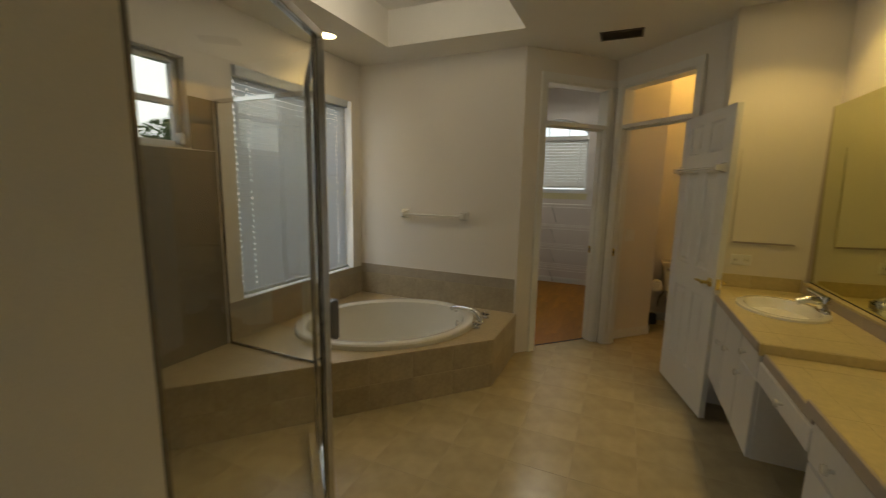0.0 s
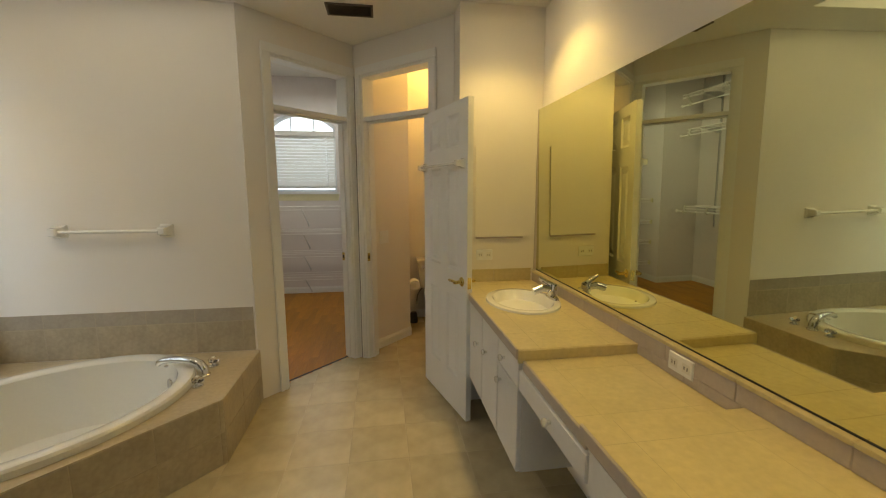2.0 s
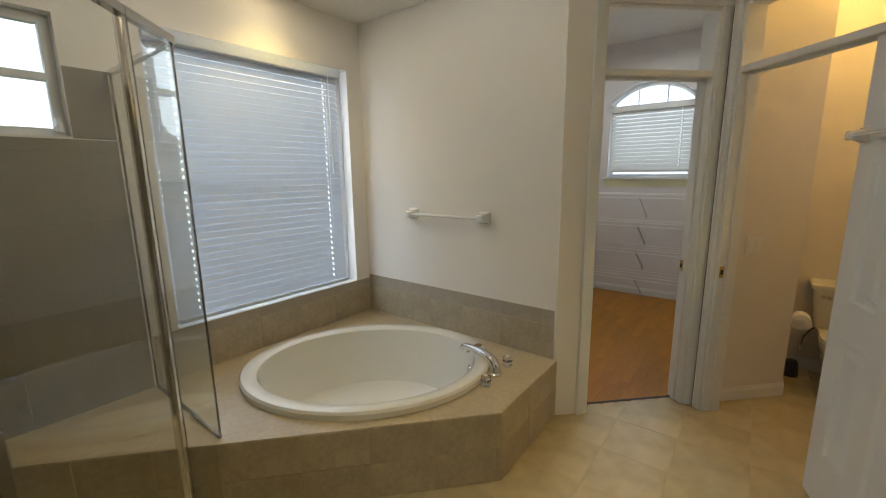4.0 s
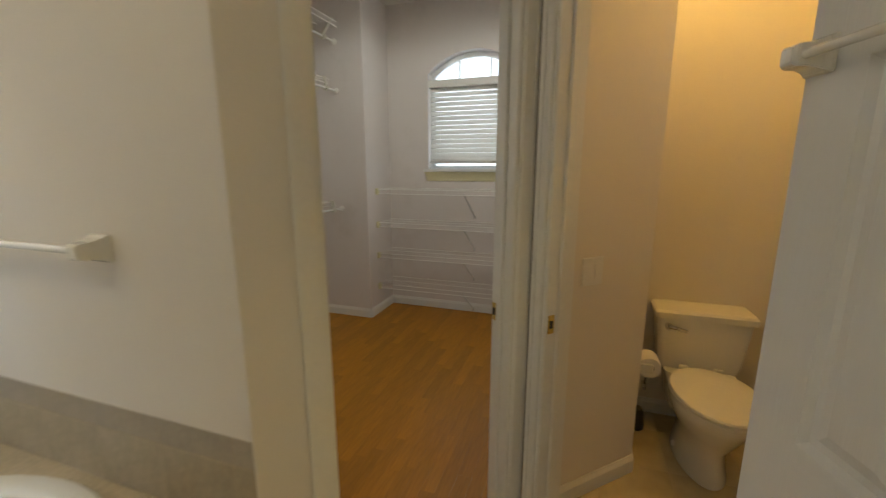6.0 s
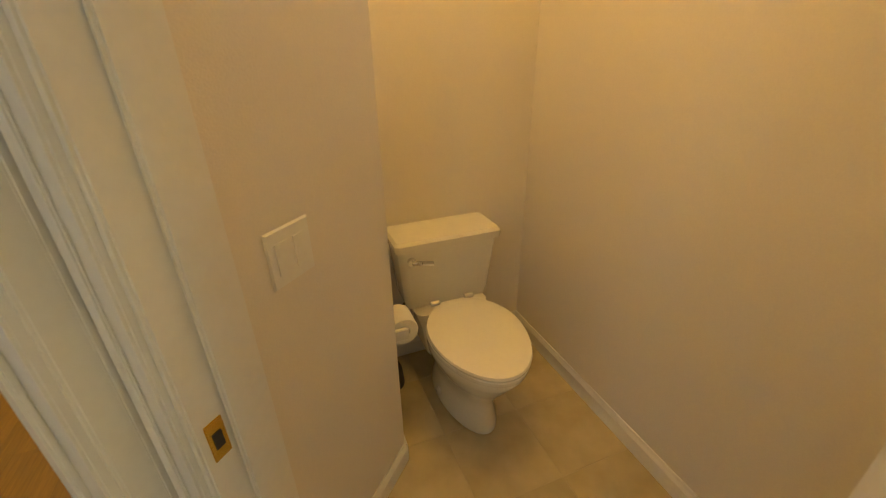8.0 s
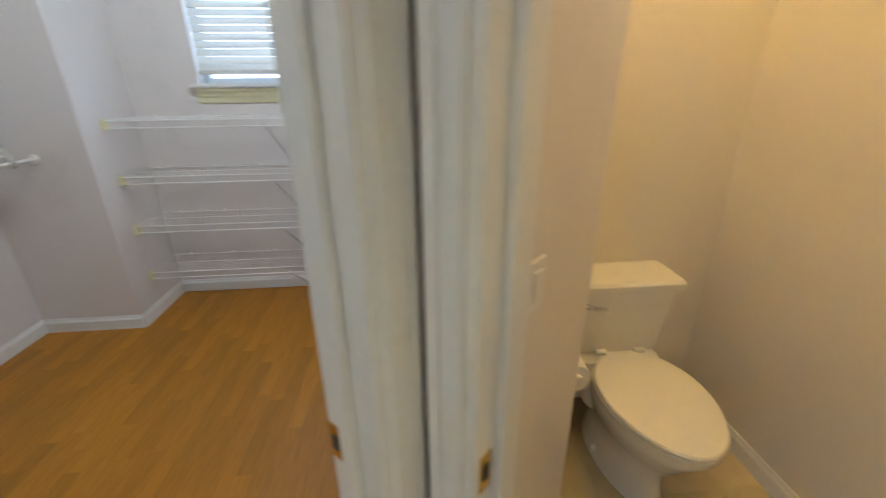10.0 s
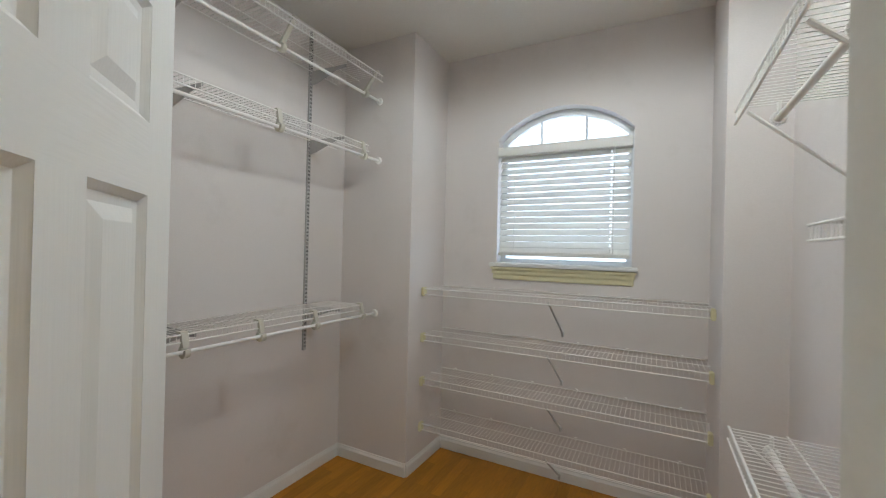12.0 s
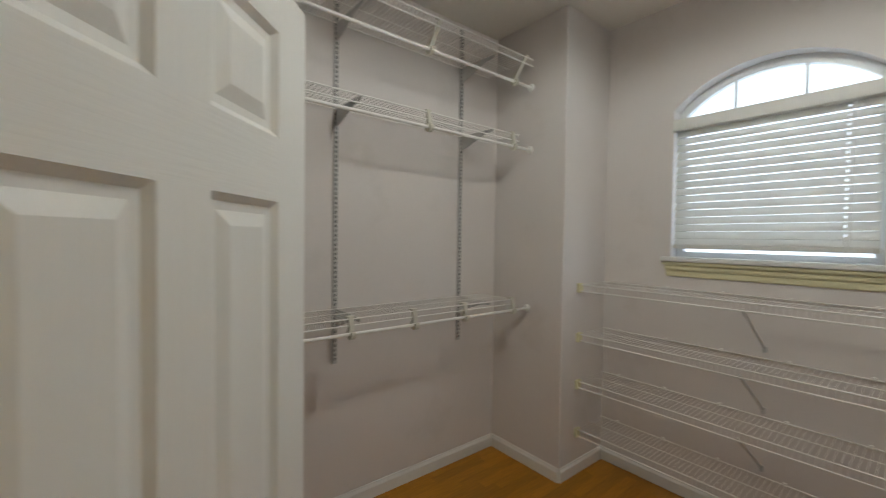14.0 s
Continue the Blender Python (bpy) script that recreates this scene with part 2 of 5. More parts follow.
def mesh_of(name, bm, material, smooth=False, bevel=0.0):
    bmesh.ops.recalc_face_normals(bm, faces=bm.faces)
    if bevel:
        bmesh.ops.bevel(bm, geom=bm.edges[:], offset=bevel, segments=2, affect="EDGES", clamp_overlap=True)
    me = bpy.data.meshes.new(name)
    bm.to_mesh(me)
    bm.free()
    me.materials.append(material)
    if smooth:
        for p in me.polygons:
            p.use_smooth = True
        me.set_sharp_from_angle(angle=radians(38))
    return me


def part(name, bm, material, parent=None, label="", smooth=False, bevel=0.0):
    ob = new(name, mesh_of(name, bm, material, smooth, bevel))
    if parent is not None:
        ob.parent = parent
        ob.matrix_parent_inverse = parent.matrix_basis.inverted()
    if label:
        tagged(ob, label)
    return ob


def empty(name, at, label, category, group="", kind=""):
    ob = new(name)
    ob.empty_display_size = 0.1
    ob.matrix_basis = Matrix.Translation(at)
    return tagged(ob, label, category, group, kind)


def structure(name, bm, material, label, category="wall"):
    return tagged(part(name, bm, material), label, category, kind="structure")


def along(p, q):
    """Pose at p whose x axis runs to q and whose y axis points to the left of that way."""
    return Matrix.Translation((p[0], p[1], 0)) @ Matrix.Rotation(math.atan2(q[1] - p[1], q[0] - p[0]), 4, "Z")


def wall_run(bm, p, q, thick, z0, z1, openings=()):
    """A straight wall from p to q, thick to its left (negative: to its right), with openings (s0, s1, z0, z1)."""
    m = along(p, q)
    length = math.hypot(q[0] - p[0], q[1] - p[1])
    y0, y1 = min(0, thick), max(0, thick)
    s = 0.0
    for a, b, c, d in sorted(openings):
        if a > s:
            box(bm, s, a, y0, y1, z0, z1, m)
        if c > z0:
            box(bm, a, b, y0, y1, z0, c, m)
        if d < z1:
            box(bm, a, b, y0, y1, d, z1, m)
        s = b
    if s < length:
        box(bm, s, length, y0, y1, z0, z1, m)


def share(name, mesh, parent, m):
    ob = new(name, mesh)
    ob.parent = parent
    ob.matrix_parent_inverse = parent.matrix_basis.inverted()
    ob.matrix_basis = m
    return ob


def tiles(parent, m, x0, x1, y0, y1, w, h, material, gap=0.003, thick=0.008, name="tile", shift=0.0, inside=None, sink=0.0):
    """Tiles on the x-y plane of m, from (x0, y0) to (x1, y1), proud of it by thick; rows may shift."""
    cache = {}
    m = m @ Matrix.Translation((0, 0, -sink))
    r, y = 0, y0
    while y < y1 - 1e-4:
        yb = min(y + h, y1)
        x = x0 - (shift * w * (r % 2))
        while x < x1 - 1e-4:
            a, b = max(x, x0), min(x + w, x1)
            if b - a > 0.012 and (inside is None or inside((a + b) / 2, (y + yb) / 2)):
                key = (round(b - a, 4), round(yb - y, 4))
                if key not in cache:
                    bm = bmesh.new()
                    u, v, e = key[0] / 2 - gap / 2, key[1] / 2 - gap / 2, 0.0015
                    loft(bm, [[(-u, -v, 0), (u, -v, 0), (u, v, 0), (-u, v, 0)],
                              [(-u, -v, thick - e), (u, -v, thick - e), (u, v, thick - e), (-u, v, thick - e)],
                              [(-u + e, -v + e, thick), (u - e, -v + e, thick), (u - e, v - e, thick), (-u + e, v - e, thick)]])
                    cache[key] = mesh_of(name, bm, material)
                share(name, cache[key], parent, m @ Matrix.Translation(((a + b) / 2, (y + yb) / 2, 0)))
            x += w
        y += h
        r += 1


def facing(origin, xaxis, normal):
    """Pose at origin whose x axis is xaxis and whose z axis is normal."""
    x, z = Vector(xaxis).normalized(), Vector(normal).normalized()
    y = z.cross(x)
    return Matrix(((x.x, y.x, z.x, origin[0]), (x.y, y.y, z.y, origin[1]), (x.z, y.z, z.z, origin[2]), (0, 0, 0, 1)))

# ---- structure ----
TOP = 3.02          # closet and wc ceiling
SOFFIT = 2.66       # bathroom ceiling
P0, P1 = (-0.16, 3.53), (1.0, 4.69)      # closet door wall, bathroom face
A0, A1 = (0.52, 4.21), (1.235, 3.495)    # wc door wall, bathroom face
CL_OPEN, WC_OPEN = (0.21, 0.90), (0.085, 0.805)
HEAD, TRANSOM = 2.05, 2.415
WALL_X = 1.80       # face of the wall behind the vanity

bm = bmesh.new()
wall_run(bm, (-1.83, -1.6), (-1.83, 6.80), 0.15, 0, 3.1, [(2.85, 3.35, 1.715, 2.25), (3.675, 5.000, 0.665, 2.30)])
structure("wall_window_side", bm, M_WALL, "off-white painted exterior wall with two windows")
bm = bmesh.new()
box(bm, -1.83, -0.16, 3.54, 3.66, 0, 3.02)
structure("wall_behind_tub", bm, M_WALL, "off-white painted wall behind the bathtub")
bm = bmesh.new()
wall_run(bm, P0, P1, 0.12, 0, 3.02, [(CL_OPEN[0], CL_OPEN[1], 0, TRANSOM)])
structure("wall_closet_door", bm, M_WALL, "off-white diagonal wall with the closet doorway and transom")
bm = bmesh.new()
wall_run(bm, A0, A1, 0.12, 0, 3.02, [(WC_OPEN[0], WC_OPEN[1], 0, TRANSOM)])
structure("wall_toilet_door", bm, M_WALL, "off-white diagonal wall with the toilet doorway and transom")
bm = bmesh.new()
prism(bm, [(1.237, 3.30), (1.98, 3.30), (1.98, 3.42), (1.40, 3.42), (1.322, 3.578), (1.237, 3.493)], 0, 3.02)
structure("wall_vanity_end", bm, M_WALL, "off-white painted wall at the end of the vanity")
bm = bmesh.new()
box(bm, WALL_X, 1.94, -1.6, 3.30, 0, 3.02)
structure("wall_mirror", bm, M_WALL, "off-white painted wall above the long vanity")
bm = bmesh.new()
box(bm, -1.83, -0.08, 0.30, 0.45, 0, 3.02)
box(bm, -0.23, -0.08, -1.6, 0.30, 0, 3.02)
structure("wall_shower_end", bm, M_WALL, "off-white painted wall ending beside the shower")
bm = bmesh.new()
wall_run(bm, (-0.08, -1.6), (WALL_X, -1.6), -0.15, 0, 3.02, [(0.38, 1.28, 0, 2.15)])
structure("wall_entrance", bm, M_WALL, "plain off-white wall with the entrance doorway")
bm = bmesh.new()
box(bm, -1.83, -1.225, 6.147, 6.80, 0, TOP)
structure("wall_closet_column_1", bm, M_CLOSET, "off-white closet wall return beside the shelving niche")
bm = bmesh.new()
prism(bm, [(0.78, 4.64), (1.0, 4.70), (1.0, 6.80), (0.53, 6.80), (0.53, 6.12), (0.78, 6.12)], 0, TOP)
structure("wall_closet_right", bm, M_CLOSET, "off-white closet wall with a return beside the niche")
bm = bmesh.new()
box(bm, -1.838, -1.826, 3.66, 6.147, 0, TOP)
structure("wall_closet_left", bm, M_CLOSET, "pinkish off-white scuffed closet wall behind the hanging rails")

# niche wall with the arched opening
WX0, WX1, WZ0, WZS, WZT = -0.790, 0.115, 1.455, 2.365, 2.556
half, rise = (WX1 - WX0) / 2, WZT - WZS
arc_r = (half * half + rise * rise) / (2 * rise)
arc_a = math.asin(half / arc_r)
ARC_C = ((WX0 + WX1) / 2, WZT - arc_r)


def arch(r_off=0.0, n=24):
    """Points of the arch from right to left as (x, z)."""
    r = arc_r + r_off
    a = math.asin(min(1, (half + r_off) / r)) if r_off < 0 else arc_a
    return [(ARC_C[0] + r * math.sin(t), ARC_C[1] + r * math.cos(t)) for t in (a - 2 * a * i / n for i in range(n + 1))]


def upright(y):
    """Maps (x, z, depth) to the world, at the plane y."""
    return Matrix(((1, 0, 0, 0), (0, 0, 1, y), (0, 1, 0, 0), (0, 0, 0, 1)))


bm = bmesh.new()
mN = upright(6.645)
for poly in ([(-1.225, 0), (WX0, 0), (WX0, TOP), (-1.225, TOP)], [(WX1, 0), (0.53, 0), (0.53, TOP), (WX1, TOP)],
             [(WX0, 0), (WX1, 0), (WX1, WZ0), (WX0, WZ0)]):
    prism(bm, poly, 0, 0.155, mN)
pts = arch()
prism(bm, pts + [(WX0, TOP), (WX1, TOP)], 0, 0.155, mN)
structure("wall_closet_niche", bm, M_CLOSET, "off-white closet niche wall with an arched window")

bm = bmesh.new()
box(bm, 1.0, 1.98, 5.27, 5.40, 0, TOP)
structure("wall_toilet_back", bm, M_WALL, "cream painted wall behind the toilet")
bm = bmesh.new()
wall_run(bm, (1.83, 3.32), (1.83, 5.27), -0.15, 0, TOP, [(0.88, 1.56, 1.79, 2.55)])
structure("wall_toilet_right", bm, M_WALL, "cream painted wall with a high window beside the toilet")

# ceilings
bm = bmesh.new()
TX0, TX1, TY0, TY1 = -1.26, -0.09, 0.95, 3.16
box(bm, -1.83, TX0, -1.6, 3.54, SOFFIT, 2.74)
box(bm, TX1, 1.80, -1.6, TY1, SOFFIT, 2.74)
box(bm, TX0, TX1, -1.6, TY0, SOFFIT, 2.74)
prism(bm, [(TX0, TY1), (1.80, TY1), (1.80, 3.30), (1.237, 3.30), (1.235, 3.495), (0.52, 4.21), (-0.15, 3.54), (TX0, 3.54)], SOFFIT, 2.74)
box(bm, TX0 - 0.08, TX0, TY0, TY1, 2.74, 2.95)
box(bm, TX1, TX1 + 0.08, TY0, TY1, 2.74, 2.95)
box(bm, TX0 - 0.08, TX1 + 0.08, TY0 - 0.08, TY0, 2.74, 2.95)
box(bm, TX0 - 0.08, TX1 + 0.08, TY1, TY1 + 0.08, 2.74, 2.95)
box(bm, TX0 - 0.08, TX1 + 0.08, TY0 - 0.08, TY1 + 0.08, 2.95, 3.01)
tagged(part("ceiling_bathroom", bm, M_CEIL), "off-white painted bathroom ceiling with a recessed tray", "ceiling", kind="structure")
bm = bmesh.new()
box(bm, -1.98, 1.98, -1.75, 6.80, TOP, 3.12)
tagged(part("ceiling_closet", bm, M_CEIL), "off-white painted high ceiling over closet and toilet", "ceiling", kind="structure")

# floors
bm = bmesh.new()
box(bm, -1.98, 1.98, -1.75, 6.80, -0.12, -0.0010)
tagged(part("floor_slab", bm, M_GROUT), "pale beige grout bed under the floor", "floor", kind="structure")
bm = bmesh.new()
box(bm, -60, 60, -60, 60, -0.6, -0.5)
tagged(part("ground", bm, M_GRASS), "grassy ground outside the house", "ground", kind="structure")

bm = bmesh.new()
box(bm, -36, -35.9, -40, 60, -0.5, 32)
tagged(part("backdrop", bm, M_SKY), "pale overcast sky beyond the garden", "sky", kind="structure")

# baseboards: wall face lines, board to the right of the way
def board(name, p, q, h=0.09, t=0.013):
    bm = bmesh.new()
    m = along(p, q)
    n = math.hypot(q[0] - p[0], q[1] - p[1])
    prism(bm, [(0, 0), (t, 0), (t, h - 0.025), (t * 0.5, h - 0.01), (t * 0.35, h), (0, h)], 0, n,
          m @ Matrix(((0, 0, 1, 0), (-1, 0, 0, 0), (0, 1, 0, 0), (0, 0, 0, 1))))
    return tagged(part(name, bm, M_TRIM), "white painted baseboard along the wall", "baseboard", kind="structure")


for p, q in (((-1.826, 3.66), (-1.826, 6.147)), ((-1.826, 6.147), (-1.225, 6.147)), ((-1.225, 6.147), (-1.225, 6.645)),
             ((-1.225, 6.645), (0.53, 6.645)), ((0.53, 6.645), (0.53, 6.12)), ((0.53, 6.12), (0.78, 6.12)), ((0.78, 6.12), (0.78, 4.64)),
             ((0.655, 4.345), (1.0, 4.69)), ((1.0, 4.69), (1.0, 5.27)), ((1.0, 5.27), (1.83, 5.27)), ((1.83, 5.27), (1.83, 3.32))):
    board("baseboard", p, q)

# door linings, casings and transom bars
def doorway(name, p, q, span, label, near=0.060):
    m = along(p, q)
    a, b = span
    th = 0.12
    ob = tagged(empty(name, (p[0], p[1], 0), label, "door frame"), kind="structure")
    def bar(nm, x0, x1, y0, y1, z0, z1, bevel=0.004):
        bm = bmesh.new()
        box(bm, x0, x1, y0, y1, z0, z1, m)
        part(nm, bm, M_TRIM, ob, bevel=bevel)
    for x0, x1 in ((a, a + 0.018), (b - 0.018, b)):
        bar("jamb", x0, x1, -0.004, th + 0.004, 0, TRANSOM)
    bar("jamb_head", a, b, -0.004, th + 0.004, TRANSOM - 0.018, TRANSOM)
    bar("transom_bar", a + 0.018, b - 0.018, 0.0, th, HEAD, HEAD + 0.035)
    bar("stop", a + 0.018, a + 0.030, 0.045, 0.08, 0, HEAD)
    bar("stop", b - 0.030, b - 0.018, 0.045, 0.08, 0, HEAD)
    bar("stop", a + 0.018, b - 0.018, 0.045, 0.08, HEAD - 0.012, HEAD)
    for y0, y1 in ((-0.016, -0.0005), (th + 0.0005, th + 0.016)):
        yy = y0 - 0.006 if y0 < 0 else y1
        for x0, x1, o0, o1 in ((a - near, a + 0.004, a - near, a - near + 0.025), (b - 0.004, b + 0.060, b + 0.035, b + 0.060)):
            bar("casing", x0, x1, y0, y1, 0, TRANSOM + 0.0)
            bar("casing", o0, o1, yy, yy + 0.006, 0, TRANSOM + 0.0, 0.0028)
        bar("casing", a - near, b + 0.060, y0, y1, TRANSOM, TRANSOM + 0.064)
    return ob, m


closet_frame, mC = doorway("door_frame_1", P0, P1, CL_OPEN, "white painted closet door lining with an open transom")
toilet_frame, mT = doorway("door_frame_2", A0, A1, WC_OPEN, "white painted toilet door lining with an open transom", 0.049)


def strike(frame_ob, m, x, y, z):
    bm = bmesh.new()
    box(bm, x - 0.0015, x + 0.0015, y - 0.014, y + 0.014, z - 0.035, z + 0.035, m)
    part("strike_plate", bm, M_BRASS, frame_ob, "aged brass strike plate", bevel=0.001)
    bm = bmesh.new()
    box(bm, x - 0.003, x + 0.003, y - 0.007, y + 0.007, z - 0.014, z + 0.014, m)
    part("latch_hole", bm, M_DARK, frame_ob)


strike(closet_frame, mC, CL_OPEN[1] - 0.019, 0.104, 0.92)
strike(toilet_frame, mT, WC_OPEN[0] + 0.019, 0.024, 0.92)
for frame_ob, m2, x, y in ((closet_frame, mC, CL_OPEN[0] + 0.0185, 0.104), (toilet_frame, mT, WC_OPEN[1] - 0.0185, 0.016)):
    for z in (0.33, 1.06, 1.81):
        bm = bmesh.new()
        box(bm, x - 0.001, x + 0.001, y - 0.018, y + 0.018, z - 0.045, z + 0.045, m2)
        part("hinge_plate", bm, M_BRASS, frame_ob, "brass hinge plate")
for z in (0.33, 1.06, 1.81):
    bm = bmesh.new()
    rod(bm, mC @ Vector((CL_OPEN[0] + 0.026, 0.131, z - 0.045)), mC @ Vector((CL_OPEN[0] + 0.026, 0.131, z + 0.045)), 0.0075, 10)
    part("hinge_knuckle", bm, M_BRASS, closet_frame, "brass hinge knuckle")
bm = bmesh.new()
box(bm, CL_OPEN[0] + 0.018, CL_OPEN[1] - 0.018, 0.086, 0.104, -0.004, 0.003, mC)
tagged(part("threshold", bm, M_DARK), "thin dark threshold strip in the closet doorway", "threshold", kind="structure")

# dark filler stands in for the shade deep between the casings
bm = bmesh.new()
box(bm, 0.0228, 0.0355, -0.0130, -0.0006, 0, TRANSOM, mT)
part("gap_shade_strip", bm, M_GAP, toilet_frame, "dark strip painted as the shade between the two casings")

# ---- doors ----
def hinge(parent, m, x, y, z):
    bm = bmesh.new()
    rod(bm, m @ Vector((x, y, z - 0.045)), m @ Vector((x, y, z + 0.045)), 0.006, 8)
    box(bm, x - 0.002, x + 0.028, y - 0.001, y + 0.001, z - 0.044, z + 0.044, m)
    part("hinge", bm, M_BRASS, parent)


def lever(parent, m, x, z, side, thick):
    """A brass lever handle on one face of a leaf; it points to the hinge side."""
    y0 = -thick / 2 if side < 0 else thick / 2
    bm = bmesh.new()
    face = m @ Matrix.Translation((x, y0, z)) @ Matrix.Rotation(radians(90 if side < 0 else -90), 4, "X")
    lathe(bm, [(0.030, 0.0), (0.030, 0.004), (0.026, 0.008), (0.012, 0.012), (0.010, 0.045), (0.0, 0.046)], face, 20)
    yo = y0 + side * 0.045
    tube(bm, [m @ Vector(v) for v in ((x, yo, z), (x - 0.03, yo + side * 0.006, z + 0.004), (x - 0.07, yo + side * 0.002, z),
                                      (x - 0.105, yo - side * 0.006, z - 0.006))], 0.0085, 10)
    lathe(bm, [(0.0, -0.012), (0.013, -0.008), (0.015, 0.0), (0.013, 0.008), (0.0, 0.012)], m @ Matrix.Translation((x, yo, z)), 14)
    part("lever_handle", bm, M_BRASS, parent, "polished brass lever handle", smooth=True)


def panel_door(name, hinge_at, edge_dir, width, label, z0=0.012, height=2.03, thick=0.035):
    """A six-panel leaf; its x axis runs from the hinge to the free edge."""
    q = (hinge_at[0] + edge_dir[0], hinge_at[1] + edge_dir[1])
    m = along(hinge_at, q) @ Matrix.Translation((0, 0, z0))
    ob = empty(name, (hinge_at[0], hinge_at[1], z0), label, "door")
    h = thick / 2
    s = 0.115
    mid = 0.10
    w = (width - 2 * s - mid) / 2
    xs = [(s, s + w), (s + w + mid, width - s)]
    zs = [(0.24, 0.79), (0.96, 1.612), (1.735, 1.935)]
    def slab(nm, x0, x1, za, zb):
        b2 = bmesh.new()
        box(b2, x0, x1, -h, h, za, zb, m)
        part(nm, b2, M_DOOR_RAIL if nm == "rail" else M_DOOR, ob)
    slab("stile", 0, s, 0, height)
    slab("stile", width - s, width, 0, height)
    for za, zb in ((0, zs[0][0]), (zs[0][1], zs[1][0]), (zs[1][1], zs[2][0]), (zs[2][1], height)):
        slab("rail", s, width - s, za, zb)
    for za, zb in zs:
        slab("mullion", xs[0][1], xs[1][0], za, zb)
        for x0, x1 in xs:
            b2 = bmesh.new()
            def ring(e, y):
                return [m @ Vector(v) for v in ((x0 + e, y, za + e), (x1 - e, y, za + e), (x1 - e, y, zb - e), (x0 + e, y, zb - e))]
            for sg in (-1, 1):
                loft(b2, [ring(0.0, sg * (h - 0.0005)), ring(0.012, sg * (h - 0.011)), ring(0.026, sg * (h - 0.012)), ring(0.050, sg * (h - 0.003))], cap=(False, True))
            part("panel", b2, M_DOOR, ob)
    lever(ob, m, width - 0.065, 0.905, -1, thick)
    lever(ob, m, width - 0.065, 0.905, 1, thick)
    b2 = bmesh.new()
    box(b2, width - 0.001, width + 0.0015, -0.012, 0.012, 0.87, 0.94, m)
    part("latch_plate", b2, M_BRASS, ob)
    for z in (0.32, 1.05, 1.80):
        hinge(ob, m, -0.004, h if name == "door_2" else -h, z)
    return ob, m


closet_door, mCD = panel_door("door_1", (-0.100, 3.765), (-0.72, 0.70), 0.72, "white six-panel closet door standing wide open")
toilet_door, mTD = panel_door("door_2", (1.0620, 3.6620), (0.183, -0.662), 0.688, "white six-panel toilet door open against the vanity", z0=0.025, height=2.005)


# ---- windows and blinds ----
def blind(name, m, width, z0, z1, pitch, tilt, label, stack=0, depth=0.05, material=M_SLAT, cords=None):
    """A slatted blind hanging in the plane y = 0 of m, x across; the room is at negative y."""
    ob = empty(name, m.translation + Vector((0, 0, z0)), label, "blind")
    b2 = bmesh.new()
    box(b2, -0.005, width + 0.005, -0.045, 0.035, z1 - 0.012, z1 + 0.055, m)
    part("headrail", b2, material, ob, bevel=0.004)
    c, s = math.cos(tilt), math.sin(tilt)
    me = None
    z = z1 - 0.03
    zs = []
    while z > z0 + 0.03 + stack * 0.012:
        zs.append(z)
        z -= pitch
    if not stack and zs[-1] - z0 > 0.05:
        zs.append(z0 + 0.030)
    zs += [z0 + 0.028 + 0.010 * i for i in range(stack)]
    b2 = bmesh.new()
    def strip(v0, v1, xa, xb):
        sec = [(v0, -0.0014 - abs(v0) * 0.02), (v1, -0.0014 - abs(v1) * 0.02), (v1, -0.0038 - abs(v1) * 0.02), (v0, -0.0038 - abs(v0) * 0.02)]
        loft(b2, [[(x, v * c - w * s, v * s + w * c) for v, w in sec] for x in (xa, xb)])
    d2, hole = depth / 2, 0.0045
    cords = [0.12, width - 0.12] if cords is None else cords
    ends = [0.004] + [e for k in cords for e in (k - hole, k + hole)] + [width - 0.004]
    for xa, xb in zip(ends[0::2], ends[1::2]):
        strip(-d2, 0, xa, xb)
        strip(0, d2, xa, xb)
    for k in cords:
        strip(-d2, -d2 * 0.35, k - hole, k + hole)
        strip(d2 * 0.35, d2, k - hole, k + hole)
    me = mesh_of("slat", b2, material)
    for i, z in enumerate(zs):
        share("slat", me, ob, m @ Matrix.Translation((0, 0, z)) @ Matrix.Rotation(random.uniform(-0.010, 0.010), 4, "X"))
    b2 = bmesh.new()
    box(b2, 0.0, width, -0.026, 0.026, z0, z0 + 0.022, m)
    part("bottom_rail", b2, material, ob, bevel=0.004)
    for x in (0.12, width - 0.12):
        b2 = bmesh.new()
        rod(b2, m @ Vector((x, -0.030, z0)), m @ Vector((x, -0.030, z1)), 0.0012, 5)
        part("ladder_cord", b2, M_WIRE, ob)
    b2 = bmesh.new()
    rod(b2, m @ Vector((width - 0.10, -0.04, z1)), m @ Vector((width - 0.10, -0.045, max(z0 + 0.03, z1 - 0.7))), 0.0035, 6)
    part("tilt_wand", b2, M_WIRE, ob)
    return ob


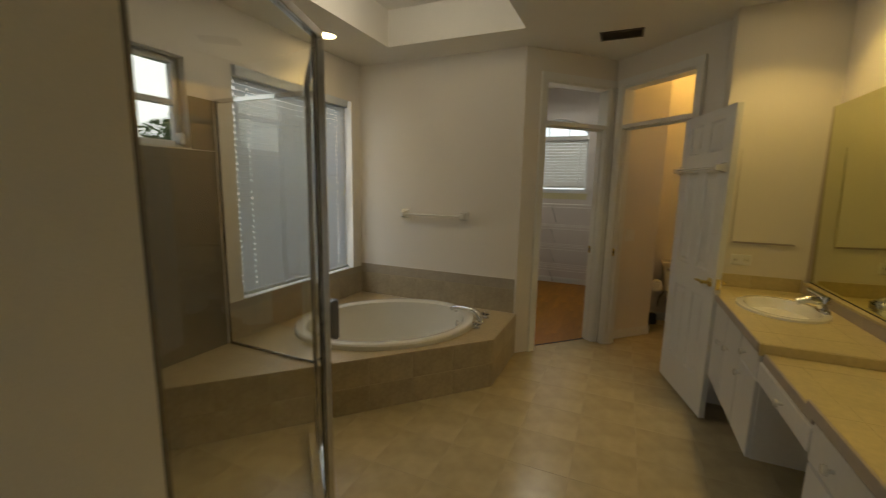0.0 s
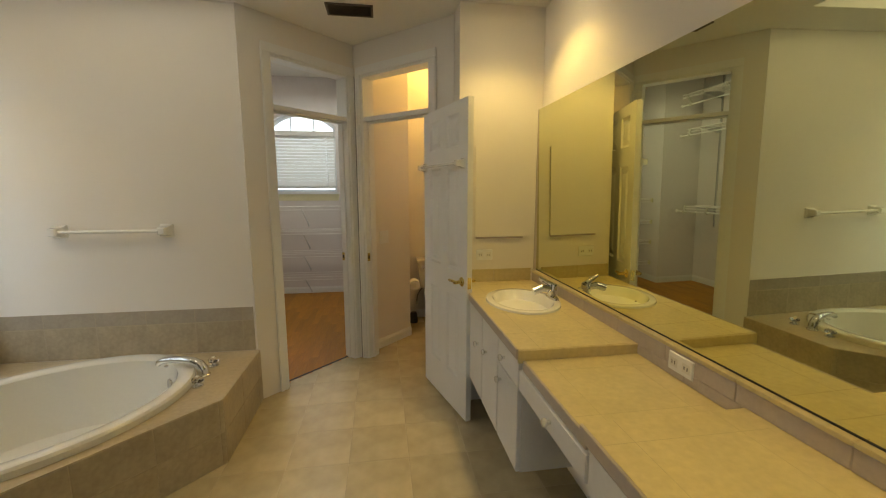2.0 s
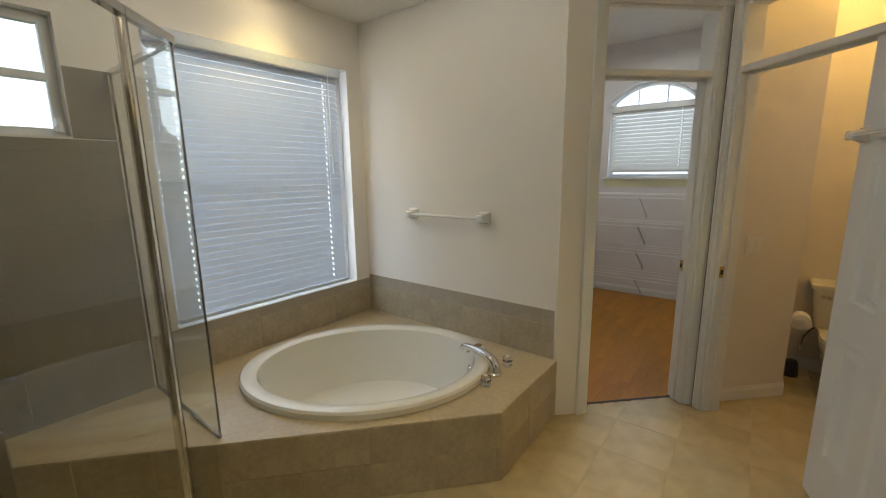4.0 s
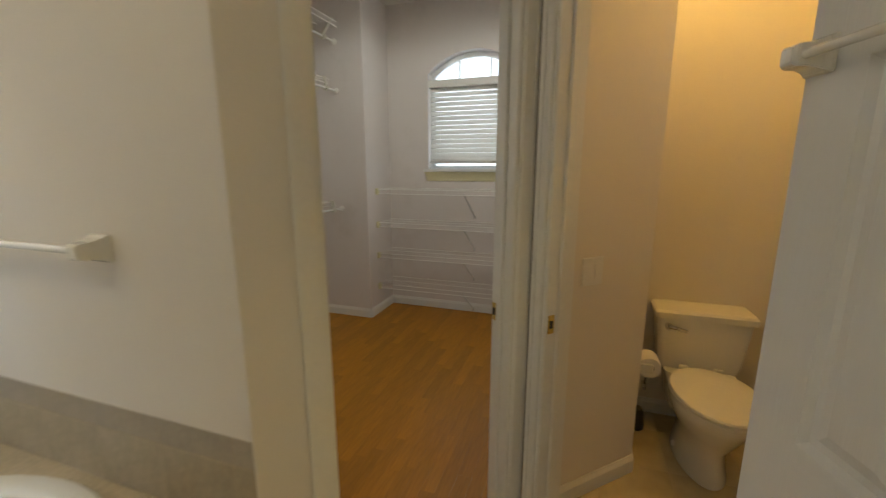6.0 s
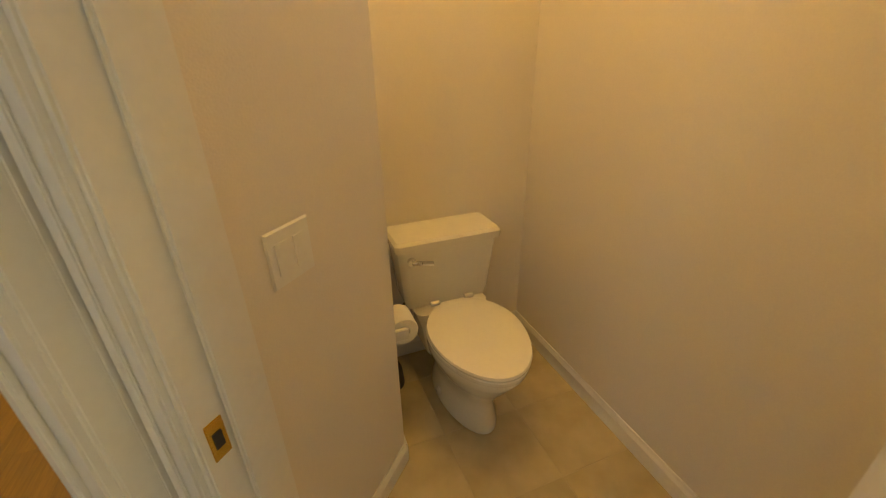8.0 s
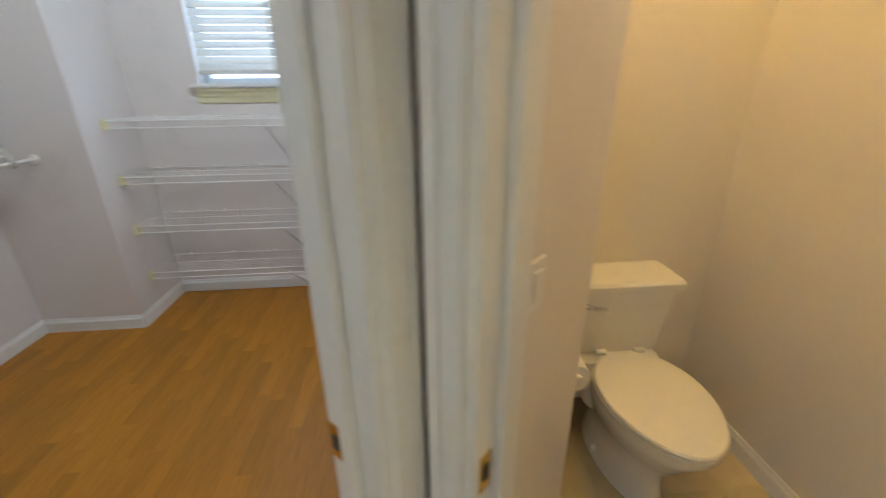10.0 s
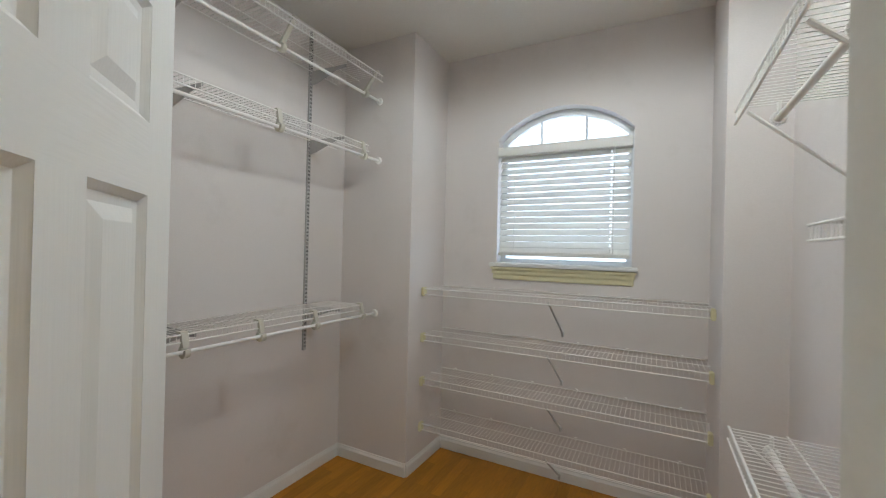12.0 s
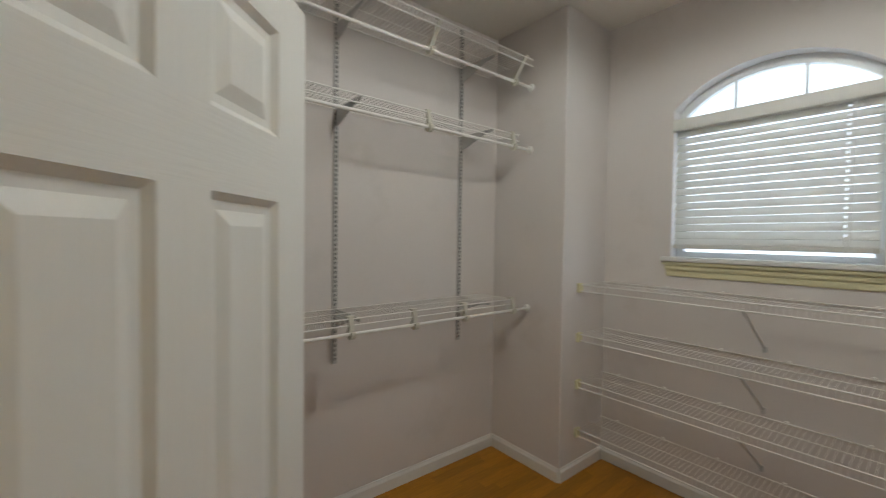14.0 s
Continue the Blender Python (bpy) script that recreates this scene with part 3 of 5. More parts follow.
def window_unit(name, m, w, z0, z1, label, bars=1, depth=0.09):
    """A vinyl window in the plane y = depth of m, x across from 0 to w."""
    ob = tagged(empty(name, m.translation + Vector((0, 0, z0)), label, "window"), kind="structure")
    f = 0.04
    def bar(nm, x0, x1, za, zb, d=0.05):
        b2 = bmesh.new()
        box(b2, x0, x1, depth, depth + d, za, zb, m)
        part(nm, b2, M_VINYL, ob, bevel=0.004)
    bar("window_frame", 0, f, z0, z1)
    bar("window_frame", w - f, w, z0, z1)
    bar("window_frame", f, w - f, z0, z0 + f)
    bar("window_frame", f, w - f, z1 - f, z1)
    for i in range(bars):
        z = z0 + (z1 - z0) * (i + 1) / (bars + 1)
        bar("meeting_rail", f, w - f, z - 0.018, z + 0.018, 0.04)
    b2 = bmesh.new()
    box(b2, f, w - f, depth + 0.02, depth + 0.025, z0 + f, z1 - f, m)
    g = part("pane", b2, M_GLASS, ob)
    g.visible_shadow = False
    return ob


mBW = Matrix(((0, -1, 0, -1.83), (1, 0, 0, 2.075), (0, 0, 1, 0), (0, 0, 0, 1)))
window_unit("window_1", mBW, 1.325, 0.665, 2.30, "white vinyl bathroom window behind a blind")
blind("window_blind", mBW @ Matrix.Translation((0.010, 0.012, 0)), 1.218, 0.690, 2.235, 0.0425, radians(62),
      "white slatted blind lowered and closed over the bathtub", depth=0.052)
mSW = Matrix(((0, -1, 0, -1.83), (1, 0, 0, 1.25), (0, 0, 1, 0), (0, 0, 0, 1)))
window_unit("window_2", mSW, 0.50, 1.715, 2.25, "small white vinyl shower window with a view of trees", depth=0.07)
bm = bmesh.new()
box(bm, 0.46, 0.485, 0.02, 0.07, 1.735, 1.80, mSW)
rod(bm, mSW @ Vector((0.47, 0.03, 1.77)), mSW @ Vector((0.44, 0.0, 1.74)), 0.008, 8)
tagged(part("window_latch", bm, M_VINYL, bevel=0.003), "white window latch on the shower window", "latch")
mWW = Matrix(((0, 1, 0, 1.83), (-1, 0, 0, 4.88), (0, 0, 1, 0), (0, 0, 0, 1)))
window_unit("window_3", mWW, 0.68, 1.79, 2.55, "white vinyl window beside the toilet")

# arched window of the closet
arched = tagged(empty("window_4", (-0.34, 6.70, WZ0), "white arched closet window with radiating bars", "window"), kind="structure")
bm = bmesh.new()
outer, inner = arch(), arch(-0.045)
mA = upright(6.735)
for (o0, i0), (o1, i1) in zip(zip(outer, inner), zip(outer[1:], inner[1:])):
    prism(bm, [o1, o0, i0, i1], 0, 0.05, mA)
part("arch_frame", bm, M_VINYL, arched)
for x0, x1, z0, z1 in ((WX0, WX0 + 0.04, WZ0, WZS), (WX1 - 0.04, WX1, WZ0, WZS), (WX0 + 0.04, WX1 - 0.04, WZ0, WZ0 + 0.04),
                       (WX0 + 0.04, WX1 - 0.04, 2.26, 2.30)):
    bm = bmesh.new()
    box(bm, x0, x1, 6.735, 6.785, z0, z1)
    part("window_frame", bm, M_VINYL, arched)
for x in (-0.50, -0.19):
    bm = bmesh.new()
    box(bm, x - 0.008, x + 0.008, 6.74, 6.765, 2.29, WZT - 0.05)
    part("glazing_bar", bm, M_VINYL, arched)
bm = bmesh.new()
prism(bm, [(WX0 + 0.03, WZ0 + 0.03), (WX1 - 0.03, WZ0 + 0.03)] + arch(-0.03), 0.02, 0.025, mA)
g = part("pane", bm, M_GLASS, arched)
g.visible_shadow = False
for nm, x0, x1, y0, z0, z1 in (("window_sill", WX0 - 0.045, WX1 + 0.035, 6.603, WZ0 - 0.020, WZ0 + 0.008),
                               ("apron", WX0 - 0.036, WX1 + 0.028, 6.612, WZ0 - 0.042, WZ0 - 0.022),
                               ("apron", WX0 - 0.028, WX1 + 0.021, 6.626, WZ0 - 0.074, WZ0 - 0.042),
                               ("apron", WX0 - 0.022, WX1 + 0.015, 6.634, WZ0 - 0.112, WZ0 - 0.074)):
    bm = bmesh.new()
    box(bm, x0, x1, y0, 6.735 if nm == "window_sill" else 6.6445, z0, z1)
    part(nm, bm, M_CLIP if nm == "apron" else M_TRIM, arched, bevel=0.005)
mAB = Matrix.Translation((WX0 + 0.012, 6.66, 0))
blind("window_blind", mAB, WX1 - WX0 - 0.024, 1.515, 2.245, 0.044, radians(57),
      "white slatted blind half tilted in the arched window", stack=3, material=M_SLATW, cords=[0.76])
# sill and apron of the toilet window
toilet_sill = empty("window_ledge", (1.81, 4.6, 1.66), "cream stepped window ledge above the toilet", "window ledge")
for nm, y0, y1, x0, z0, z1 in (("ledge", 4.15, 4.955, 1.785, 1.765, 1.79), ("apron", 4.17, 4.935, 1.805, 1.715, 1.765), ("apron", 4.18, 4.93, 1.815, 1.65, 1.715)):
    bm = bmesh.new()
    box(bm, x0, 1.8295, y0, y1, z0, z1)
    part(nm, bm, M_TRIM, toilet_sill, bevel=0.005)

# ---- bathtub deck ----
DECK = 0.375
DX = -0.15
F0, F1 = (DX, 2.845), (-1.83, 1.04)      # front line of the deck, on into the shower as a bench
deck_poly = [(-1.83, 1.04), (DX, 2.845), (DX, 3.54), (-1.83, 3.54)]
TUB = (-1.052, 2.815, 0.742, 0.582, radians(43))


def ring_on_polygon(poly, cx, cy, dirs):
    out = []
    for dx, dy in dirs:
        best = None
        for (ax, ay), (bx, by) in zip(poly, poly[1:] + poly[:1]):
            ex, ey = bx - ax, by - ay
            det = dx * -ey + dy * ex
            if abs(det) < 1e-9:
                continue
            t = ((ax - cx) * -ey + (ay - cy) * ex) / det
            u = (dx * (ay - cy) - dy * (ax - cx)) / det
            if t > 0 and -1e-6 <= u <= 1 + 1e-6 and (best is None or t < best):
                best = t
        out.append((cx + dx * best, cy + dy * best))
    return out


def slab_with_oval(bm, poly, z0, z1, cx, cy, a, b, turn, k=72):
    """A slab over a polygon, with an oval hole."""
    inner = [(x, y) for x, y, _ in oval(cx, cy, 0, a, b, turn, k)]
    dirs = [(x - cx, y - cy) for x, y in inner]
    for px, py in poly:
        d = math.atan2(py - cy, px - cx)
        i = min(range(k), key=lambda j: abs((math.atan2(dirs[j][1], dirs[j][0]) - d + math.pi) % (2 * math.pi) - math.pi))
        dirs[i] = (px - cx, py - cy)
    outer = ring_on_polygon(poly, cx, cy, dirs)
    rings = [[(x, y, z1) for x, y in inner], [(x, y, z1) for x, y in outer], [(x, y, z0) for x, y in outer], [(x, y, z0) for x, y in inner]]
    loft(bm, rings + rings[:1], cap=(False, False))
    bmesh.ops.remove_doubles(bm, verts=bm.verts, dist=1e-5)


tub_deck = empty("tub_deck", (-0.9, 2.7, 0), "beige tiled bathtub deck that runs on as a shower bench", "tub deck")
bm = bmesh.new()
slab_with_oval(bm, deck_poly, DECK - 0.05, DECK, TUB[0], TUB[1], TUB[2] - 0.05, TUB[3] - 0.05, TUB[4])
part("deck_top", bm, M_DECK, tub_deck)
bm = bmesh.new()
flen = math.hypot(F1[0] - F0[0], F1[1] - F0[1])
wall_run(bm, F0, F1, -0.03, 0, DECK - 0.05)
wall_run(bm, (DX, 3.54), (DX, 2.845), -0.03, 0, DECK - 0.05)
part("deck_core", bm, M_TGROUT, tub_deck)
fx, fy = (F1[0] - F0[0]) / flen, (F1[1] - F0[1]) / flen
tiles(tub_deck, facing((F1[0], F1[1], 0), (-fx, -fy, 0), (-fy, fx, 0)), 0, flen, 0, DECK - 0.004, 0.305, 0.186, M_TILE, sink=0.0056)
tiles(tub_deck, facing((DX, 2.845, 0), (0, 1, 0), (1, 0, 0)), 0, 0.695, 0, DECK - 0.004, 0.305, 0.186, M_TILE, sink=0.0056)
# wall tiles round the deck
splash = empty("tub_splash", (-1.0, 3.54, DECK), "beige wall tiles round the bathtub with a darker border", "wall tiles")
mBk = facing((-1.83, 3.54, 0), (1, 0, 0), (0, -1, 0))
for a, b in ((0.0, 0.055), (0.055, 1.655)):
    tiles(splash, mBk, a, b, DECK + 0.001, 0.595, 0.305, 0.22, M_TILE, sink=0.0056)
    tiles(splash, mBk, a, b, 0.597, 0.692, 0.305, 0.095, M_BAND, name="border_tile", sink=0.0056)
mLf = facing((-1.83, 1.945, 0), (0, 1, 0), (1, 0, 0))
tiles(splash, mLf, 0.0, 1.586, DECK + 0.001, 0.595, 0.305, 0.22, M_TILE, sink=0.0056)
tiles(splash, mLf, 0.0, 1.586, 0.597, 0.662, 0.305, 0.095, M_BAND, name="border_tile", sink=0.0056)

for x0, x1, y0, y1, z1 in ((-1.828, -0.176, 3.5386, 3.5396, 0.691), (-1.8296, -1.8286, 1.946, 3.538, 0.661)):
    bm = bmesh.new()
    box(bm, x0, x1, y0, y1, DECK + 0.002, z1)
    part("grout_bed", bm, M_TGROUT, splash)

# tub
tub = empty("bathtub", (TUB[0], TUB[1], DECK), "white oval drop-in bathtub set in a tiled deck", "bathtub")
bm = bmesh.new()
cx, cy, ta, tb, tt = TUB
rings = [oval(cx, cy, DECK + 0.001, ta, tb, tt), oval(cx, cy, DECK + 0.030, ta, tb, tt), oval(cx, cy, DECK + 0.042, ta - 0.010, tb - 0.010, tt),
         oval(cx, cy, DECK + 0.045, ta - 0.03, tb - 0.03, tt), oval(cx, cy, DECK + 0.042, ta - 0.075, tb - 0.075, tt),
         oval(cx, cy, DECK + 0.030, ta - 0.092, tb - 0.092, tt), oval(cx, cy, DECK - 0.02, ta - 0.105, tb - 0.105, tt),
         oval(cx, cy, DECK - 0.20, ta - 0.15, tb - 0.14, tt), oval(cx, cy, DECK - 0.32, ta - 0.21, tb - 0.19, tt), oval(cx, cy, DECK - 0.35, ta - 0.30, tb - 0.27, tt)]
loft(bm, rings, cap=(False, True))
part("basin", bm, M_TUB, tub, smooth=True)
bm = bmesh.new()
ux, uy = math.cos(tt), math.sin(tt)
lathe(bm, [(0.032, 0), (0.030, 0.006), (0.012, 0.009), (0.0, 0.009)],
      facing((cx + (ta - 0.125) * ux, cy + (ta - 0.125) * uy, DECK - 0.07), (-uy, ux, 0), (-ux, -uy, 0.15)), 18)
part("overflow_plate", bm, M_CHROME, tub, smooth=True)
bm = bmesh.new()
lathe(bm, [(0.028, 0), (0.024, 0.004), (0.0, 0.005)], Matrix.Translation((cx + 0.30 * ux, cy + 0.30 * uy, DECK - 0.349)), 16)
part("drain", bm, M_CHROME, tub)
bm = bmesh.new()
rod(bm, (-0.612, 3.362, DECK + 0.036), (-0.612, 3.362, DECK + 0.047), 0.024, 16)
rod(bm, (-0.612, 3.362, DECK + 0.047), (-0.612, 3.362, DECK + 0.050), 0.019, 16)
part("overflow_cap", bm, M_OLDBRASS, tub, "tarnished brass cap on the rim")
bm = bmesh.new()
rod(bm, (-0.625, 3.262, DECK + 0.030), (-0.625, 3.262, DECK + 0.036), 0.012, 12)
part("jet", bm, M_CHROME, tub)


tub_faucet = empty("bath_faucet", (-0.37, 3.165, DECK), "chrome roman tub faucet with two round handles", "faucet")
bm = bmesh.new()
line = [(-0.370, 3.165, 0.010, 0.030), (-0.374, 3.166, 0.045, 0.029), (-0.392, 3.171, 0.072, 0.028), (-0.430, 3.181, 0.088, 0.026),
        (-0.490, 3.197, 0.095, 0.023), (-0.560, 3.215, 0.093, 0.020), (-0.620, 3.231, 0.084, 0.018), (-0.652, 3.239, 0.070, 0.017), (-0.660, 3.241, 0.055, 0.016)]
rings = []
for i, (x, y, z, r) in enumerate(line):
    p0, p1 = line[max(i - 1, 0)], line[min(i + 1, len(line) - 1)]
    q = Vector((p1[0] - p0[0], p1[1] - p0[1], p1[2] - p0[2])).to_track_quat("Z", "Y").to_matrix()
    rings.append([Vector((x, y, DECK + z)) + q @ Vector((r * math.cos(2 * math.pi * k / 16), r * math.sin(2 * math.pi * k / 16), 0)) for k in range(16)])
loft(bm, rings)
part("spout", bm, M_CHROME, tub_faucet, smooth=True)
bm = bmesh.new()
lathe(bm, [(0.038, 0), (0.037, 0.008), (0.031, 0.013), (0.0, 0.014)], Matrix.Translation((-0.370, 3.165, DECK)), 20)
part("base_ring", bm, M_CHROME, tub_faucet, smooth=True)
for x, y in ((-0.345, 3.02), (-0.365, 3.30)):
    bm = bmesh.new()
    lathe(bm, [(0.030, 0), (0.029, 0.008), (0.015, 0.014), (0.013, 0.024), (0.0, 0.025)], Matrix.Translation((x, y, DECK)), 18)
    base = part("handle_base", bm, M_CHROME, tub_faucet, smooth=True)
    bm = bmesh.new()
    k = 24
    rings = [[(x + r * (1 + d * math.cos(6 * t)) * math.cos(t), y + r * (1 + d * math.cos(6 * t)) * math.sin(t), DECK + h) for t in (2 * math.pi * i / k for i in range(k))]
             for r, h, d in ((0.016, 0.024, 0.0), (0.028, 0.032, 0.14), (0.030, 0.042, 0.16), (0.024, 0.054, 0.12), (0.012, 0.060, 0.0))]
    loft(bm, rings)
    part("knob", bm, M_ACRYLIC, base, "clear fluted acrylic knob", smooth=True)
    bm = bmesh.new()
    lathe(bm, [(0.010, 0), (0.009, 0.004), (0.0, 0.005)], Matrix.Translation((x, y, DECK + 0.0602)), 14)
    part("button", bm, M_CERAMIC, base, "white index button", smooth=True)

# towel rail on the wall
def towel_rail(name, m, x0, x1, z, label, size=1.0):
    """A ceramic towel rail on the plane y = 0 of m, standing out to negative y."""
    ob = empty(name, m @ Vector(((x0 + x1) / 2, 0, z)), label, "towel rail")
    for x in (x0, x1):
        b2 = bmesh.new()
        sq = lambda r, d: [m @ Vector((x + a * r * size, -d * size, z + b * r * size)) for a, b in ((-1, -1), (1, -1), (1, 1), (-1, 1))]
        loft(b2, [sq(0.042, 0.0005), sq(0.042, 0.009), sq(0.034, 0.020), sq(0.026, 0.045), sq(0.025, 0.074), sq(0.018, 0.084)])
        part("post", b2, M_CERAMIC, ob, bevel=0.002)
    b2 = bmesh.new()
    rod(b2, m @ Vector((x0 + 0.016, -0.058 * size, z)), m @ Vector((x1 - 0.016, -0.058 * size, z)), 0.011 * size, 12)
    part("rail", b2, M_CERAMIC, ob, smooth=True)
    return ob


towel_rail("towel_rail", Matrix.Translation((0, 3.54, 0)), -1.295, -0.675, 1.235, "white ceramic towel rail on the wall over the bathtub")
towel_rail("towel_rail", mTD @ Matrix.Translation((0, -0.0175, -0.025)), 0.030, 0.635, 1.655, "white towel rail fixed across the open door", 0.72)

# ---- shower ----
shower_wall = empty("shower_tiling", (-1.83, 1.2, DECK), "grey-beige wall tiles of the shower", "wall tiles")
mSl = facing((-1.83, 0.45, 0), (0, 1, 0), (1, 0, 0))
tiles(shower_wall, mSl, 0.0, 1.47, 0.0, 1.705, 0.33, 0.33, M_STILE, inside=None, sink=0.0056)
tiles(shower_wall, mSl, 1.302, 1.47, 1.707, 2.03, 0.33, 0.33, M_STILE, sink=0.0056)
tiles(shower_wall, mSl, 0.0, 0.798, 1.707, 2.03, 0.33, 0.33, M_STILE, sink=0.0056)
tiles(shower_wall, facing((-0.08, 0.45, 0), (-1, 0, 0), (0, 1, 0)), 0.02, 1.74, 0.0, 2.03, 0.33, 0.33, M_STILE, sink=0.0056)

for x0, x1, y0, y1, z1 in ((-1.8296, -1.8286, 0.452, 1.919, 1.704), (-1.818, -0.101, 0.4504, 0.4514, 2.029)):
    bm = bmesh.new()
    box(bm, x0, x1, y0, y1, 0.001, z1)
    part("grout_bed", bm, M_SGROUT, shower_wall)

enclosure = empty("shower_enclosure", (-0.8, 1.6, 0), "clear glass shower enclosure with chrome frame", "shower enclosure")
GL = [(-1.818, 1.93), (-1.06, 1.93), (-0.86, 1.725), (-0.365, 1.238), (-0.105, 0.466)]
GT = 2.03


def pane(name, p, q, z0, z1, parent, m=M_GLASS, t=0.006):
    b2 = bmesh.new()
    wall_run(b2, p, q, t, z0, z1)
    g2 = part(name, b2, m, parent)
    g2.visible_shadow = False
    return g2


def post(name, p, z0, z1, r, parent, turn=0.0, material=M_CHROME):
    b2 = bmesh.new()
    m2 = Matrix.Translation((p[0], p[1], 0)) @ Matrix.Rotation(turn, 4, "Z")
    box(b2, -r, r, -r * 0.8, r * 0.8, z0, z1, m2)
    return part(name, b2, material, parent, bevel=r * 0.45)


pane("glass_panel", GL[0], (GL[1][0] - 0.01, GL[1][1]), DECK + 0.014, GT - 0.02, enclosure)
pane("glass_panel", GL[1], GL[2], 0.10, GT - 0.02, enclosure)
glass_door = pane("glass_door", (GL[2][0] + 0.03, GL[2][1] - 0.03), (GL[3][0] - 0.03, GL[3][1] + 0.03), 0.10, GT - 0.03, enclosure)
pane("glass_panel", GL[3], GL[4], 0.10, GT - 0.02, enclosure)


def rail3(name, p, q, z, w, h, parent, material=M_CHROME):
    b2 = bmesh.new()
    m2 = along(p, q)
    n2 = math.hypot(q[0] - p[0], q[1] - p[1])
    box(b2, 0, n2, -w / 2, w / 2, z, z + h, m2)
    return part(name, b2, material, parent, bevel=0.002)


rail3("top_rail", GL[0], GL[1], GT - 0.02, 0.025, 0.025, enclosure)
rail3("bottom_rail", GL[0], GL[1], DECK + 0.001, 0.018, 0.014, enclosure, M_STEEL)
for p, q in zip(GL[1:], GL[2:]):
    rail3("top_rail", p, q, GT - 0.02, 0.035, 0.03, enclosure)
    rail3("bottom_rail", p, q, 0.082, 0.03, 0.02, enclosure)
post("wall_channel", (-1.812, 1.93), DECK + 0.001, GT, 0.008, enclosure, 0, M_STEEL)
post("corner_post", GL[1], DECK + 0.001, GT, 0.007, enclosure, 0, M_STEEL)
post("hinge_post", GL[2], 0.10, GT, 0.014, enclosure, radians(-45), M_CHROME)
post("seal", (GL[2][0] - 0.012, GL[2][1] + 0.016), 0.10, GT, 0.005, enclosure, radians(-45), M_DARK)
post("strike_post", GL[3], 0.10, GT, 0.024, enclosure, radians(-55), M_CHROME)
post("seal", (GL[3][0] - 0.032, GL[3][1] + 0.030), 0.10, GT, 0.006, enclosure, radians(-45), M_DARK)
post("door_edge", (GL[3][0] + 0.028, GL[3][1] - 0.06), 0.10, GT, 0.006, enclosure, radians(-70), M_STEEL)
post("wall_channel", (-0.10, 0.462), 0.10, GT, 0.010, enclosure, radians(-70), M_STEEL)
bm = bmesh.new()
box(bm, -0.022, 0.022, 0.018, 0.05, 0.90, 1.06, Matrix.Translation((-0.375, 1.25, 0)) @ Matrix.Rotation(radians(-45), 4, "Z"))
part("pull_handle", bm, M_STEEL, glass_door, "brushed block pull handle", bevel=0.006)
# curb under the door
curb = empty("shower_curb", (-0.6, 1.5, 0), "low beige tiled shower curb under the glass", "shower curb")
for p, q in zip(GL[2:], GL[3:]):
    bm = bmesh.new()
    wall_run(bm, p, q, 0.055, 0, 0.08)
    wall_run(bm, p, q, -0.055, 0, 0.08)
    part("curb", bm, M_TILE, curb)
bm = bmesh.new()
wall_run(bm, (-0.93, 1.79), GL[2], 0.055, 0, 0.08)
part("curb", bm, M_TILE, curb)

# ---- vanity ----
CF = 1.245          # counter front
BACK = WALL_X - 0.0005
def joint(parent, x0, x1, y0, y1, z, sink):
    """A pale grout joint of the counter, broken round the basin."""
    spans = [(x0, x1, y0, y1)]
    if sink:
        sx, sy = sink
        cx, cy = (x0 + x1) / 2, (y0 + y1) / 2
        if x1 - x0 < 0.01 and abs(cx - sx) < 0.20:
            d = 0.25 * math.sqrt(1 - ((cx - sx) / 0.20) ** 2)
            spans = [(x0, x1, y0, sy - d), (x0, x1, sy + d, y1)]
        elif x1 - x0 > 0.01 and abs(cy - sy) < 0.25:
            d = 0.20 * math.sqrt(1 - ((cy - sy) / 0.25) ** 2)
            spans = [(x0, sx - d, y0, y1), (sx + d, x1, y0, y1)]
    for a, b, c, d in spans:
        if b > a and d > c:
            b2 = bmesh.new()
            box(b2, a, b, c, d, z - 0.002, z + 0.0004)
            part("joint", b2, M_JOINT, parent)


def counter(name, y0, y1, z, sink, label, front=CF):
    ob = empty(name, (1.48, (y0 + y1) / 2, z - 0.04), label, "counter")
    b2 = bmesh.new()
    poly = [(front + 0.006, y0), (BACK, y0), (BACK, y1), (front + 0.006, y1)]
    if sink:
        slab_with_oval(b2, poly, z - 0.035, z, sink[0], sink[1], 0.235, 0.185, radians(90))
    else:
        prism(b2, poly, z - 0.035, z)
    part("counter_top", b2, M_CTOP, ob)
    b2 = bmesh.new()
    box(b2, front - 0.004, front + 0.0055, y0 + 0.001, y1 - 0.001, z - 0.042, z + 0.001)
    part("front_edge", b2, M_CEDGE, ob, "grey-beige tile edge", bevel=0.002)
    for x in (front + 0.095, front + 0.40):
        joint(ob, x - 0.001, x + 0.001, y0, y1, z, sink)
    y = y1 - 0.10
    while y > y0 + 0.05:
        joint(ob, front + 0.006, 1.75, y - 0.001, y + 0.001, z, sink)
        y -= 0.305
    return ob


